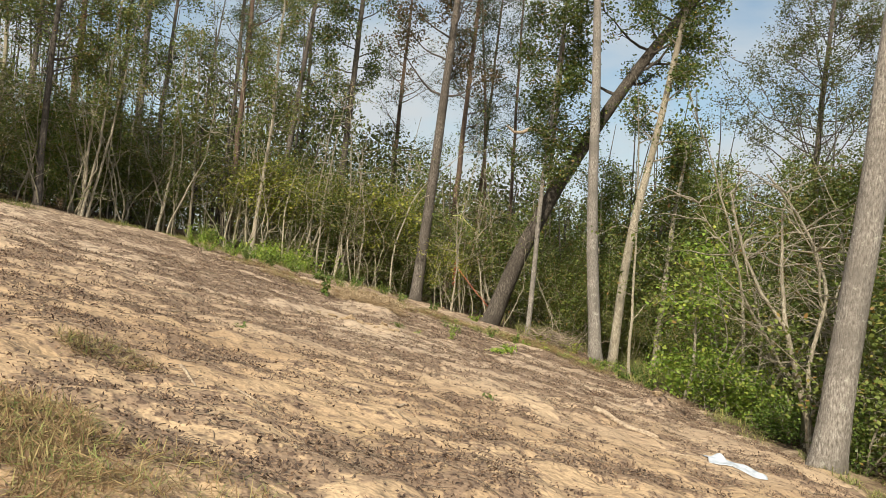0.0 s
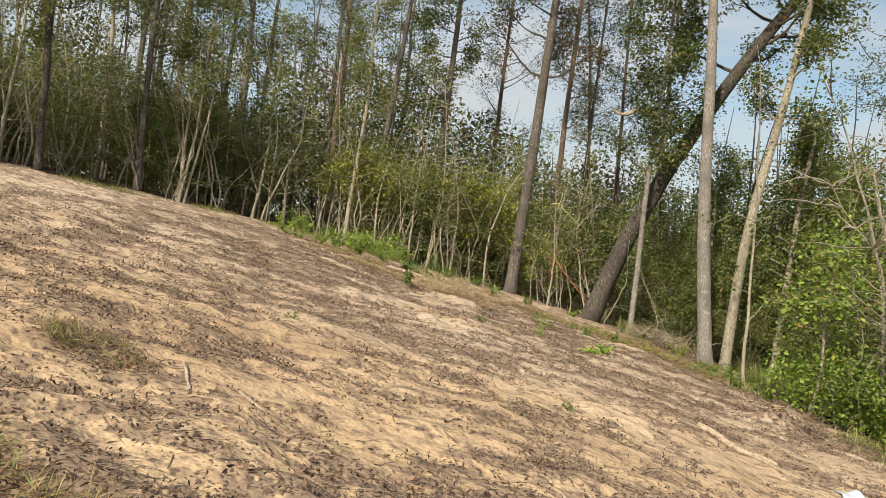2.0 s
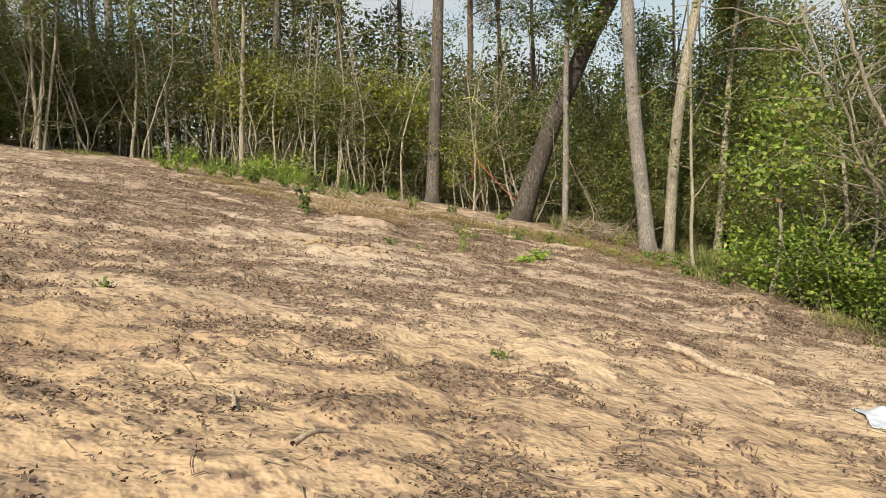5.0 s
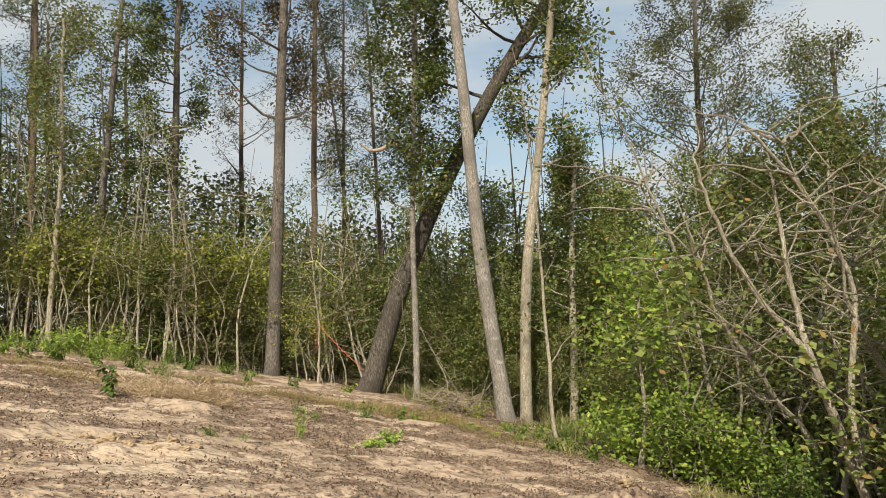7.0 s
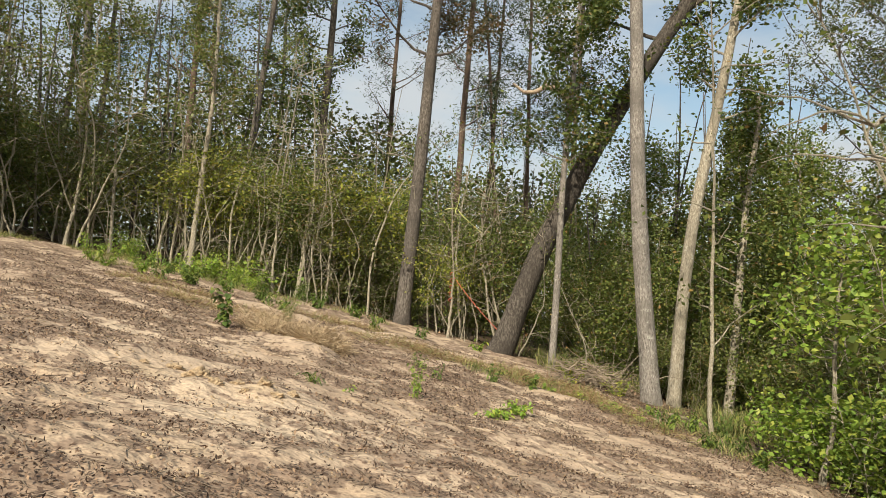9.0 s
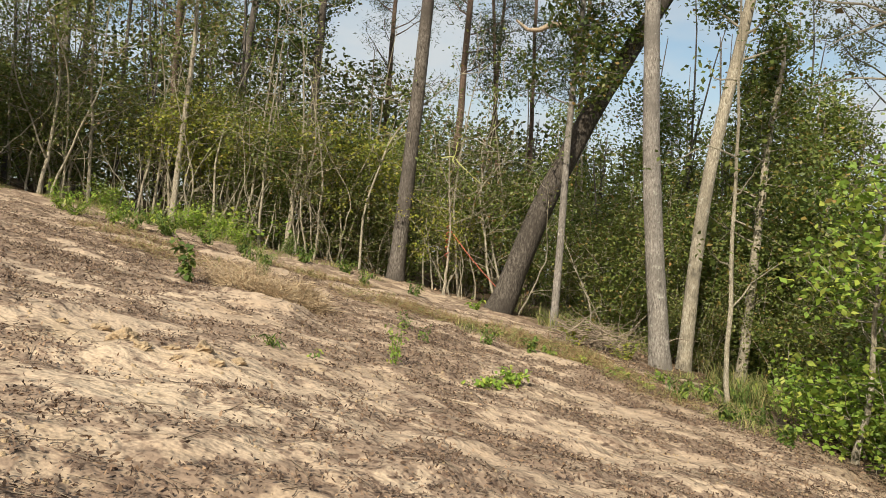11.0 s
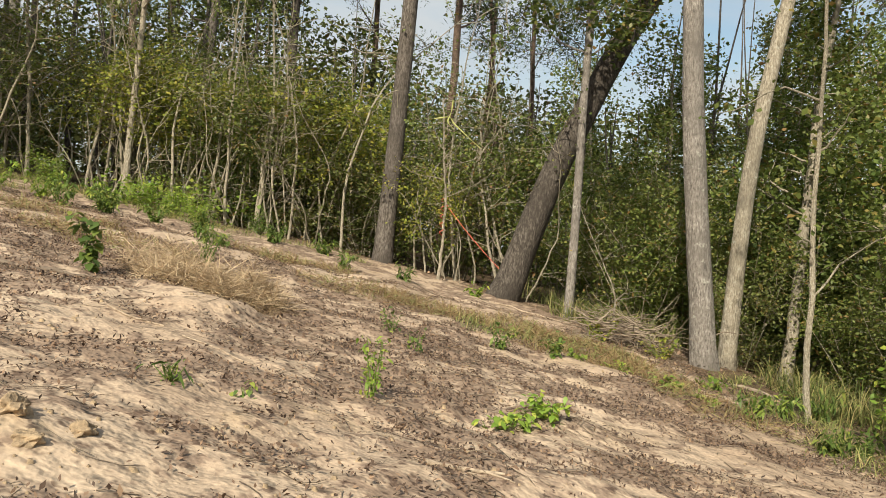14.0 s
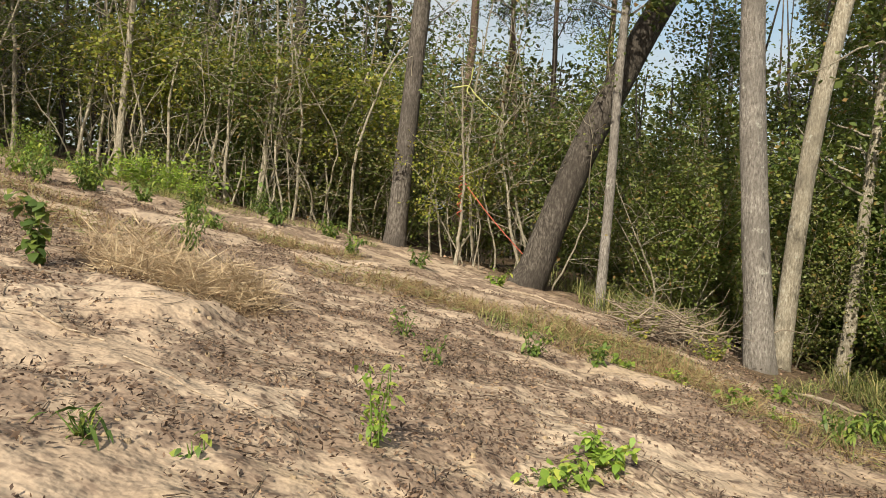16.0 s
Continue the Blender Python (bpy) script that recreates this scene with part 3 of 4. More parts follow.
def plant_copy(proto, x, y, size, turn=None, sink=0.0):
    m = pose(x, y, gz(x, y) - sink, rng.normal(0, 3), rng.normal(0, 3), rng.uniform(0, 360) if turn is None else turn)
    c = copy_thing(proto, m)
    c.scale = (size, size, size * rng.uniform(0.9, 1.12))
    return c


def discard(proto):
    for o in (*proto.children_recursive, proto):
        bpy.data.objects.remove(o)


shrubs = [shrub("dense olive-green shrub in the thicket", 4.6, 1.3, M_LEAF, 6200, 8, 0.085, 0.055),
          shrub("dense shrub with small green leaves in the thicket", 4.2, 1.4, M_LEAF, 6600, 8, 0.08, 0.05),
          shrub("yellowing olive shrub in the thicket", 4.4, 1.3, M_OLIVE, 6000, 8, 0.085, 0.055),
          shrub("tangled shrub with dull green leaves in the thicket", 3.6, 1.5, M_OLIVE, 6000, 9, 0.085, 0.052, 0.05),
          shrub("dark evergreen shrub in the thicket", 4.0, 1.2, M_CANOPY, 5000, 6, 0.11, 0.065, 0.05)]
for row, (depth, count) in enumerate(((2.4, 36), (4.4, 30), (7.2, 22), (10, 12))):
    for k in range(count):
        px, py = along((k + rng.uniform(0.1, 0.9)) / count, depth + rng.normal(0, 0.7))
        if (py < -4 and px > 0) or (4.4 < px < 9.8 and 8.2 < py < 16.4) or (1.0 < px < 5.2 and 15 < py < 19.6) or (6 < px < 9.7 and 2.5 < py < 8.6):
            continue
        plant_copy(shrubs[rng.integers(0, 5)], px, py, rng.uniform(0.85, 1.2) * (1 + 0.13 * row), sink=0.02)
for px, py, sz in ((5.4, 18.6, 1.0), (7.0, 17.6, 1.0), (8.2, 18.2, 1.1), (9.9, 17.6, 1.1), (10.6, 15.2, 1.05), (10.3, 13.2, 1.0), (10.0, 11.2, 1.0), (9.6, 9.4, 0.9), (3.0, 20.7, 1.2), (5.2, 21.0, 1.25), (1.2, 20.3, 1.2),
                   (6.4, 19.8, 1.2), (8.9, 20.4, 1.3), (11.5, 18.8, 1.2), (12, 16.0, 1.2), (11.8, 13.6, 1.15), (11.4, 11.4, 1.1), (7.7, 16.2, 0.7), (8.9, 13.2, 0.6), (9.3, 11.9, 0.65)):
    plant_copy(shrubs[rng.integers(0, 5)], px, py, sz, sink=0.02)
saplings = [sapling("thin crooked sapling with few leaves", 5.5, 0.034, 12, 260, M_OLIVE, 0.14),
            sapling("thin bare pale sapling stem", 4.6, 0.026, 9, 90, M_OLIVE, 0.17),
            sapling("slim straight sapling with sparse leaves", 6.6, 0.04, 10, 340, M_LEAF, 0.09),
            sapling("crooked leaning sapling with bare twigs", 4.0, 0.028, 14, 40, M_OLIVE, 0.17),
            sapling("slim pale sapling in the wood's edge", 6.0, 0.036, 9, 240, M_LEAF, 0.12),
            sapling("wiry crooked sapling with bare twigs", 3.4, 0.02, 14, 80, M_BRONZE, 0.2)]
for k in range(330):
    px, py = along(rng.uniform(0.08, 0.88), abs(rng.normal(0.6, 1.1)) + 0.15)
    if ((2.8 < px < 9.8 and 8.2 < py < 18.6) or (6 < px < 9.5 and 2.4 < py <= 8.2)) and k % 7:
        continue
    if (py < 2.2 and px > 0) or (4.8 < px < 8.0 and 9.5 < py < 15.2):
        continue
    if min(math.hypot(px - a, py - b) for a, b in ((7.64, 0.3), (7.98, 1.7), (-0.53, 18.1), (5.9, 12.4), (2.55, 16.5))) < 0.5:
        continue
    plant_copy(saplings[rng.integers(0, 6)], px, py, rng.uniform(0.75, 1.35))
bare = [sapling("bare grey shrub with tangled twigs", 4.2, 0.03, 34, 30, M_BRONZE, 0.16), sapling("bare crooked small tree with pale branches", 5.4, 0.05, 40, 60, M_BRONZE, 0.15)]
for px, py, sz in ((8.6, 5.0, 1.0), (8.9, 3.9, 1.1), (8.7, 6.0, 0.9), (9.6, 4.4, 1.2), (8.5, 3.0, 1.0), (9.3, 3.1, 1.1), (9.5, 5.6, 0.9), (9.2, 2.2, 1.0), (10.0, 6.8, 1.1)):
    plant_copy(bare[rng.integers(0, 2)], px, py, sz)
for proto in (*shrubs, *saplings, *bare):
    discard(proto)


def twin_tree(x, y):
    z = gz(x, y)
    root = tagged(empty("tree", x, y, z), "pale forked tree with several leaning stems", "tree")
    stems = (([(0.14, 0, -0.25), (-0.25, 0, 1.25), (-0.57, 0, 2.25), (-0.7, 0.05, 3.15), (-0.76, 0.1, 4.3)], 0.068),
             ([(-0.06, 0, 0.6), (-0.12, 0.05, 1.8), (0.22, 0.1, 2.78), (-0.08, 0.1, 3.6), (-0.54, 0.1, 4.4), (-1.1, 0.1, 5.0)], 0.045),
             ([(0.12, 0, -0.25), (0.3, 0, 0.9), (0.6, -0.05, 2.2), (0.72, -0.05, 3.6)], 0.05),
             ([(-0.55, 0, 2.2), (-1.1, 0.1, 2.9), (-1.5, 0.2, 3.9), (-1.7, 0.2, 4.6)], 0.035))
    for key, th in stems:
        k = np.array(key)
        t = np.linspace(0, len(k) - 1, 15)
        p = np.stack([np.interp(t, range(len(k)), k[:, i]) for i in range(3)], 1)
        p[1:-1] = (p[:-2] + p[1:-1] + p[2:]) / 3 + rng.normal(0, 0.012, (13, 3))
        g = Geo()
        g.tube(p, np.linspace(th, 0.018, 15), 9, 0.05)
        part("stem", g, M_PALE, root, smooth=True)
        for _ in range(9):
            g = Geo()
            a = rng.uniform(0, 2 * math.pi)
            t = wander(p[rng.integers(7, 15)], (math.cos(a), 0.6 * math.sin(a), 0.45), rng.uniform(0.7, 1.9), 7, 0.25)
            g.tube(t, np.linspace(0.014, 0.003, 8), 4)
            part("branch", g, M_PALE, root, smooth=True)


twin_tree(7.98, 1.7)

# bright shrub round a whitish sapling
tree("whitish sapling standing in a bright green shrub", 7.2, 6.85, (0.12, -0.04), 0.085, 3.6, M_PALE, M_BRIGHT, 1.5, 1.15, 18, 1500, 0.12, 0.075)
bright = [shrub("bright green leafy shrub at the clearing's edge", 2.1, 0.95, M_BRIGHT, 1500, 6, 0.11, 0.07, 0.1), shrub("leafy green shrub at the clearing's edge", 1.5, 0.8, M_WEED, 1400, 6, 0.1, 0.06, 0.05)]
for k, px, py, sz in ((0, 7.9, 7.0, 1.1), (0, 7.6, 6.0, 0.85), (0, 7.9, 5.3, 0.8), (1, 8.3, 6.4, 1.0), (0, 8.0, 4.1, 0.7), (1, 8.3, 3.4, 0.7), (0, 8.9, 7.9, 1.0), (0, 7.4, 7.9, 0.8), (1, 8.5, 1.0, 0.7), (1, 9.2, -0.3, 0.9),
                      (0, -5.6, 17.6, 0.42), (0, -6.6, 17.9, 0.5), (0, -4.9, 17.2, 0.4), (1, -3.4, 17.2, 0.4), (0, -9.4, 18.0, 0.5)):
    plant_copy(bright[k], px, py, sz)
yellow = shrub("shrub with yellow-green leaves in the thicket", 3.4, 1.3, M_YELLOW, 1700, 4, 0.09, 0.06, 0.6)
for px, py, sz in ((-6.9, 19.0, 1.35), (-5.9, 19.6, 1.3), (1.3, 17.6, 0.85), (-4.2, 19.8, 1.4), (-8.6, 19.9, 1.3), (-2.8, 19.6, 1.35), (-10.2, 20.3, 1.3), (-7.9, 20.6, 1.4), (-1.6, 20.4, 1.35)):
    plant_copy(yellow, px, py, sz)
for proto in (*bright, yellow):
    discard(proto)


# ---- far wood, closing the view behind the thicket ----
def far_wood():
    g = Geo()
    n = 230000
    a = rng.uniform(radians(-80), radians(62), n)
    r = rng.uniform(30, 56, n)
    x, y = r * np.sin(a), r * np.cos(a)
    top = 7.4 - 2.5 * np.clip((-0.35 - a) * 4, 0, 1) + 2.2 * vnoise(x, y, 5, 21) + 1.5 * vnoise(x, y, 2.2, 22) + np.where(a < -0.2, 0.6, np.where(a > 0.02, 0.7, 0.0))
    h = rng.uniform(0, 1, n) ** 0.85 * np.clip(top, 1.5, None)
    g.leaves(np.stack([x, y, ground_z(x, y) + h], 1), 0.27, 0.17, 0.35)
    tagged(new("far_wood", g.mesh("far_wood", M_OLIVE)), "distant dull green woodland undergrowth behind the thicket", "woods", kind="stuff")
    g = Geo()
    for _ in range(330):
        b, q = rng.uniform(radians(-80), radians(55)), rng.uniform(24, 48)
        px, py = q * math.sin(b), q * math.cos(b)
        if edge_d(px, py) < 3:
            continue
        ht = rng.uniform(5, 9) if -0.15 < b < 0.3 else rng.uniform(6, 14)
        p = wander((px, py, gz(px, py) - 0.3), (rng.normal(0, 0.05), rng.normal(0, 0.05), 1), ht, 7, 0.04)
        g.tube(p, np.linspace(rng.uniform(0.04, 0.11), 0.015, 8), 5)
    tagged(new("far_trunks", g.mesh("far_trunks", M_BROWN)), "many thin distant grey-brown trunks", "woods", kind="stuff")


far_wood()


# ---- grasses and weeds ----
def grass_patch(label, spots, n, height, width, material, lean=0.6, name="grass"):
    """Blades scattered in ovals (x, y, radius along x, radius along y)."""
    g = Geo()
    area = np.array([s[2] * s[3] for s in spots], float)
    pick = rng.choice(len(spots), n, p=area / area.sum())
    sp = np.array(spots, float)[pick]
    a, r = rng.uniform(0, 2 * math.pi, n), rng.uniform(0, 1, n) ** 0.6
    x, y = sp[:, 0] + sp[:, 2] * r * np.cos(a), sp[:, 1] + sp[:, 3] * r * np.sin(a)
    keep = vnoise(x, y, 0.4, 31) + 0.5 * vnoise(x, y, 0.13, 32) > -0.1
    x, y = x[keep], y[keep]
    g.blades(np.stack([x, y, ground_z(x, y) - 0.02], 1), height, width, lean)
    return tagged(new(name, g.mesh(name, material)), label, "grass", kind="stuff")


def straw(label, spots, n, length, width, height, material, flat=0.55):
    """Tangled stalks that lie across one another; spots as for grass_patch."""
    g = Geo()
    area = np.array([s[2] * s[3] for s in spots], float)
    sp = np.array(spots, float)[rng.choice(len(spots), n, p=area / area.sum())]
    a, r = rng.uniform(0, 2 * math.pi, n), rng.uniform(0, 1, n) ** 0.55
    x, y = sp[:, 0] + sp[:, 2] * r * np.cos(a), sp[:, 1] + sp[:, 3] * r * np.sin(a)
    keep = vnoise(x, y, 0.45, 33) + 0.6 * vnoise(x, y, 0.15, 34) > -0.3
    h = height * (1 - r ** 2) * rng.uniform(0.1, 1, n)
    p = np.stack([x, y, ground_z(x, y) + 0.01 + h], 1)[keep]
    g.leaves(p, length, width, flat, -0.12)
    return tagged(new("grass", g.mesh("grass", material)), label, "grass", kind="stuff")


straw("heap of dry straw-coloured grass", [(-0.9, 7.7, 0.85, 0.6), (-0.6, 7.6, 0.55, 0.45), (-1.6, 8.2, 0.6, 0.45)], 7000, 0.3, 0.008, 0.42, M_DRY)
straw("flattened rusty grass at the wood's edge", [(3.4, 10.6, 1.2, 1.3), (2.5, 11.8, 1.0, 1.0), (4.2, 9.7, 0.9, 0.8), (1.3, 11.2, 1.0, 0.7), (0.2, 11.0, 1.1, 0.7), (-3.3, 9.8, 1.4, 0.8), (-5.0, 11.2, 1.3, 0.7), (-1.6, 13.4, 1.5, 0.8), (4.9, 8.4, 0.9, 0.6)],
      13000, 0.17, 0.009, 0.14, M_RUST, 0.35)
straw("matted brown grass on the bare sand", [(0.0, -8.3, 1.0, 0.5), (1.1, -8.6, 0.8, 0.35), (-1.2, -7.9, 0.9, 0.5), (-2.2, -7.7, 0.9, 0.7)], 15000, 0.12, 0.006, 0.09, M_RUST, 0.3)
straw("small patch of matted grass on the bare sand", [(-1.35, -5.75, 0.45, 0.25)], 900, 0.11, 0.006, 0.07, M_RUST, 0.3)
grass_patch("dry grass tufts on the bare sand", [(0.0, -8.2, 0.9, 0.5), (1.0, -8.6, 0.8, 0.35), (-1.2, -7.8, 0.8, 0.5), (-1.35, -5.7, 0.4, 0.25), (-0.6, -8.7, 0.9, 0.4), (-2.1, -7.6, 0.8, 0.6)], 6000, 0.17, 0.005, M_RUST, 1.8)
grass_patch("grey-green grass tufts on the bare sand", [(-1.5, -7.9, 0.7, 0.4), (-1.4, -5.8, 0.35, 0.2), (-2.2, -7.5, 0.7, 0.5)], 1800, 0.17, 0.005, M_GRASS, 1.8)
grass_patch("rust and straw coloured low grass along the wood's edge",
            [(3.4, 10.6, 1.1, 1.2), (2.5, 11.8, 1.0, 1.0), (4.2, 9.7, 0.8, 0.8), (1.3, 11.2, 0.9, 0.6), (0.2, 11.0, 1.0, 0.6), (-3.3, 9.8, 1.3, 0.7), (-5.0, 11.2, 1.2, 0.6), (-1.6, 13.4, 1.4, 0.7), (4.9, 8.4, 0.8, 0.5)],
            7000, 0.24, 0.007, M_RUST, 1.5)
grass_patch("green grass and weeds along the wood's edge",
            [(3.6, 11.0, 0.9, 0.9), (2.6, 10.6, 0.9, 0.7), (6.0, 8.2, 0.8, 1.4), (6.4, 10.4, 0.8, 1.4), (-4.4, 16.8, 1.6, 0.6), (-6.8, 16.8, 1.5, 0.8), (-9.2, 17.0, 1.6, 0.9), (-8.2, 14.9, 1.1, 0.7), (7.3, 3.6, 0.5, 1.6), (8.0, 0.0, 0.6, 1.8), (-1.8, 16.6, 1.2, 0.5),
             (-11.6, 15.4, 1.0, 1.0), (-13.4, 11, 0.8, 1.8)], 11000, 0.24, 0.011, M_GRASS, 1.8)
grass_patch("tall dark green grass under the trees", [(4.6, 15.6, 1.2, 1.2), (7.6, 10.5, 1.2, 1.8), (5.2, 16.5, 1.5, 1.2), (8.2, 12.5, 1.3, 1.3), (3.4, 18.4, 1.2, 0.8)], 4500, 0.6, 0.013, M_GRASS, 0.9)


def weed(label, x, y, height, material, n_stems, n_leaves, leaf_size, leaf_width, spread=0.3, stem_dia=0.008):
    root = tagged(empty("weed", x, y, gz(x, y)), label, "weed")
    tips = []
    for _ in range(n_stems):
        g = Geo()
        a = rng.uniform(0, 2 * math.pi)
        p = wander((rng.normal(0, 0.02), rng.normal(0, 0.02), -0.04), (math.cos(a) * spread, math.sin(a) * spread, 1), height * rng.uniform(0.7, 1.05), 6, 0.08)
        g.tube(p, np.linspace(stem_dia, 0.002, 7), 5)
        tips += list(p[1:])
        part("stem", g, M_WEED, root)
    g = Geo()
    g.broad_leaves(cloud(tips, n_leaves, 0.03), leaf_size, leaf_width, 0.55, 0.1)
    tagged(part("foliage", g, material, root), kind="stuff")


weed("single upright broad-leaved green sprout", -2.1, 7.2, 0.72, M_WEED, 2, 110, 0.1, 0.08, 0.05)
weed("drooping yellow-green weed on bare sand", 1.36, 5.0, 0.5, M_BRIGHT, 4, 120, 0.05, 0.028, 0.16)
weed("feathery blue-green weed beside dry grass", -1.75, 9.6, 0.62, M_WEED, 7, 260, 0.09, 0.02, 0.35)
weed("small dark green weed by rusty grass", 2.35, 8.7, 0.36, M_WEED, 6, 120, 0.07, 0.035, 0.4)
weed("small dark green weed by rusty grass", 3.05, 9.1, 0.34, M_WEED, 5, 90, 0.07, 0.035, 0.4)
weed("low green weed on bare sand", 1.1, 8.0, 0.3, M_WEED, 4, 60, 0.06, 0.03, 0.35)
weed("low green weed on bare sand", 1.45, 7.3, 0.26, M_WEED, 4, 50, 0.06, 0.03, 0.35)
weed("low spiky green weed on bare sand", 0.22, 4.15, 0.2, M_WEED, 9, 60, 0.1, 0.02, 0.9)
weed("tiny dark green seedling on bare sand", 0.64, 4.35, 0.12, M_WEED, 4, 26, 0.06, 0.035, 0.6)
weed("tiny dark green seedling on bare sand", -1.4, -1.84, 0.14, M_WEED, 5, 40, 0.06, 0.03, 0.7)
weed("tiny green seedling on bare sand", 2.12, -1.75, 0.13, M_WEED, 4, 26, 0.06, 0.035, 0.6)
for wx, wy, wh, nl in ((2.5, 5.5, 0.2, 40), (2.75, 5.8, 0.26, 60), (2.3, 5.3, 0.16, 26), (3.9, 9.3, 0.2, 50), (4.5, 9.0, 0.24, 60), (4.9, 8.7, 0.22, 60), (3.4, 9.5, 0.22, 50), (4.2, 12.6, 0.5, 70), (5.1, 12.1, 0.45, 60), (1.9, 15.0, 0.4, 60), (5.4, 10.2, 0.3, 50)):
    weed("low yellow-green broad-leaved weed", wx, wy, wh, M_YELLOW if wh > 0.4 else M_BRIGHT, 6, int(nl * 2.2), 0.065, 0.05, 0.8)
for wx, wy, wh in ((5.4, 8.6, 0.4), (5.9, 9.1, 0.45), (6.4, 8.0, 0.4), (5.8, 7.4, 0.3), (6.6, 9.6, 0.5), (6.3, 6.6, 0.35), (-2.6, 12.6, 0.4), (-0.8, 14.4, 0.45), (0.4, 15.0, 0.4), (-6.2, 15.2, 0.6), (-7.6, 15.6, 0.7), (-7.0, 16.0, 0.6), (-3.2, 13.2, 0.4)):
    weed("leafy green weed at the wood's edge", wx, wy, wh, M_WEED, 7, 150, 0.1, 0.035, 0.5)


for wx, wy, wh in ((-6.0, 13.2, 0.7), (-6.7, 13.6, 0.8), (-5.3, 13.5, 0.65), (-7.4, 13.2, 0.75), (-5.7, 14.3, 0.8), (-8.2, 14.0, 0.8), (-4.6, 14.2, 0.55), (-3.9, 14.6, 0.5), (-2.6, 15.6, 0.5), (-1.6, 16.2, 0.5)):
    weed("pale green leafy weed at the wood's edge", wx, wy, wh, M_BRIGHT if wh > 0.7 else M_WEED, 9, 240, 0.1, 0.04, 0.6)


def creeper():
    """Leafy vine climbing the foot of the slender sapling."""
    root = tagged(empty("vine", -7.4, 18.1, gz(-7.4, 18.1)), "bright green broad-leaved vine spreading over the bank", "vine")
    tips = []
    for _ in range(16):
        g = Geo()
        a = rng.uniform(0, 2 * math.pi)
        p = wander((rng.uniform(0, 2.6), rng.uniform(-0.8, 0.3), 0), (math.cos(a), math.sin(a), 0.7), rng.uniform(0.6, 1.6), 7, 0.3)
        g.tube(p, np.linspace(0.008, 0.003, 8), 4)
        tips += list(p)
        part("stem", g, M_STEM, root)
    g = Geo()
    g.leaves(cloud(tips, 700, 0.16), 0.12, 0.1, 0.5)
    tagged(part("foliage", g, M_BRIGHT, root), kind="stuff")


creeper()


# ---- dead wood, litter and clods ----
def stick(label, x, y, length, turn, thick, material=M_DEADWOOD, forks=2, wobble=0.09):
    root = tagged(empty("stick", x, y, gz(x, y)), label, "stick")
    a = radians(turn)
    p = wander((-math.cos(a) * length / 2, -math.sin(a) * length / 2, 0), (math.cos(a), math.sin(a), 0), length, 9, wobble)
    lines = [(p, np.linspace(thick, thick * 0.5, 10))]
    for _ in range(forks):
        b = a + rng.choice([-1, 1]) * rng.uniform(0.4, 1.0)
        lines.append((wander(p[rng.integers(2, 8)], (math.cos(b), math.sin(b), 0.1), length * rng.uniform(0.2, 0.45), 5, 0.12), np.linspace(thick * 0.5, thick * 0.2, 6)))
    z0 = gz(x, y)
    for q, r in lines:
        q[:, 2] = ground_z(q[:, 0] + x, q[:, 1] + y) - z0 + r * 0.75
        g = Geo()
        g.tube(q, r, 7, 0.08)
        part("branch", g, material, root, smooth=True)


stick("broken weathered log half buried in sand", 4.15, -0.85, 1.05, -38, 0.05, forks=3)
stick("pale short stick on the sand", 1.12, -4.3, 0.4, 80, 0.018, forks=0)
stick("short brown stick beside leaf mulch", 0.55, -3.9, 0.38, 115, 0.018, forks=1)
stick("pale short stick on the sand", -0.15, -5.6, 0.42, -40, 0.016, forks=0)
stick("short pale branch on the sand", -0.7, -5.6, 0.6, -60, 0.018, forks=1)
stick("dark fallen branch lying beside dry grass", -2.1, 6.75, 1.5, 8, 0.03, M_TWIG, 2)
stick("long thin pale stick on the sand", 0.35, 5.0, 1.15, -22, 0.007, forks=1)
stick("pale short stick on the sand", -0.75, 5.55, 0.6, -20, 0.011, forks=0)
stick("long thin stick lying on sand", -3.1, -0.3, 1.2, 5, 0.02, M_TWIG, 1)
stick("thin pale branch on the mulch", 5.0, 1.3, 1.3, -6, 0.018, forks=1)
stick("thin pale branch on the sand", 5.0, -2.0, 1.1, -30, 0.014, forks=0)
stick("pale splintered stick on the sand", 2.1, 4.05, 0.5, 20, 0.02, forks=2)
stick("thin dark stick on the sand", 1.9, 3.0, 0.8, 160, 0.014, M_TWIG, 2)
stick("fallen pale branch at the foot of the dark oak", 3.2, 14.6, 2.2, -25, 0.02, forks=3)
stick("dark fallen branch below the grey trunk", 6.6, 10.6, 2.2, -20, 0.025, M_TWIG, 2)


def brush_pile(x, y):
    root = tagged(empty("brush_pile", x, y, gz(x, y)), "heap of grey dead branches beside the grey trunk", "brush pile")
    for _ in range(190):
        g = Geo()
        a = rng.uniform(0, 2 * math.pi)
        s = (rng.normal(0, 0.42), rng.normal(0, 0.35), rng.uniform(0, 0.42))
        p = wander(s, (math.cos(a), 0.6 * math.sin(a), rng.uniform(-0.12, 0.25)), rng.uniform(0.35, 1.0), 6, 0.2)
        zz = ground_z(p[:, 0] + x, p[:, 1] + y) - gz(x, y)
        p[:, 2] = np.maximum(p[:, 2] + zz * 0.6, zz + 0.01)
        g.tube(p, np.linspace(rng.uniform(0.006, 0.018), 0.003, 7), 4)
        part("branch", g, M_TWIG, root)


brush_pile(4.6, 12.9)


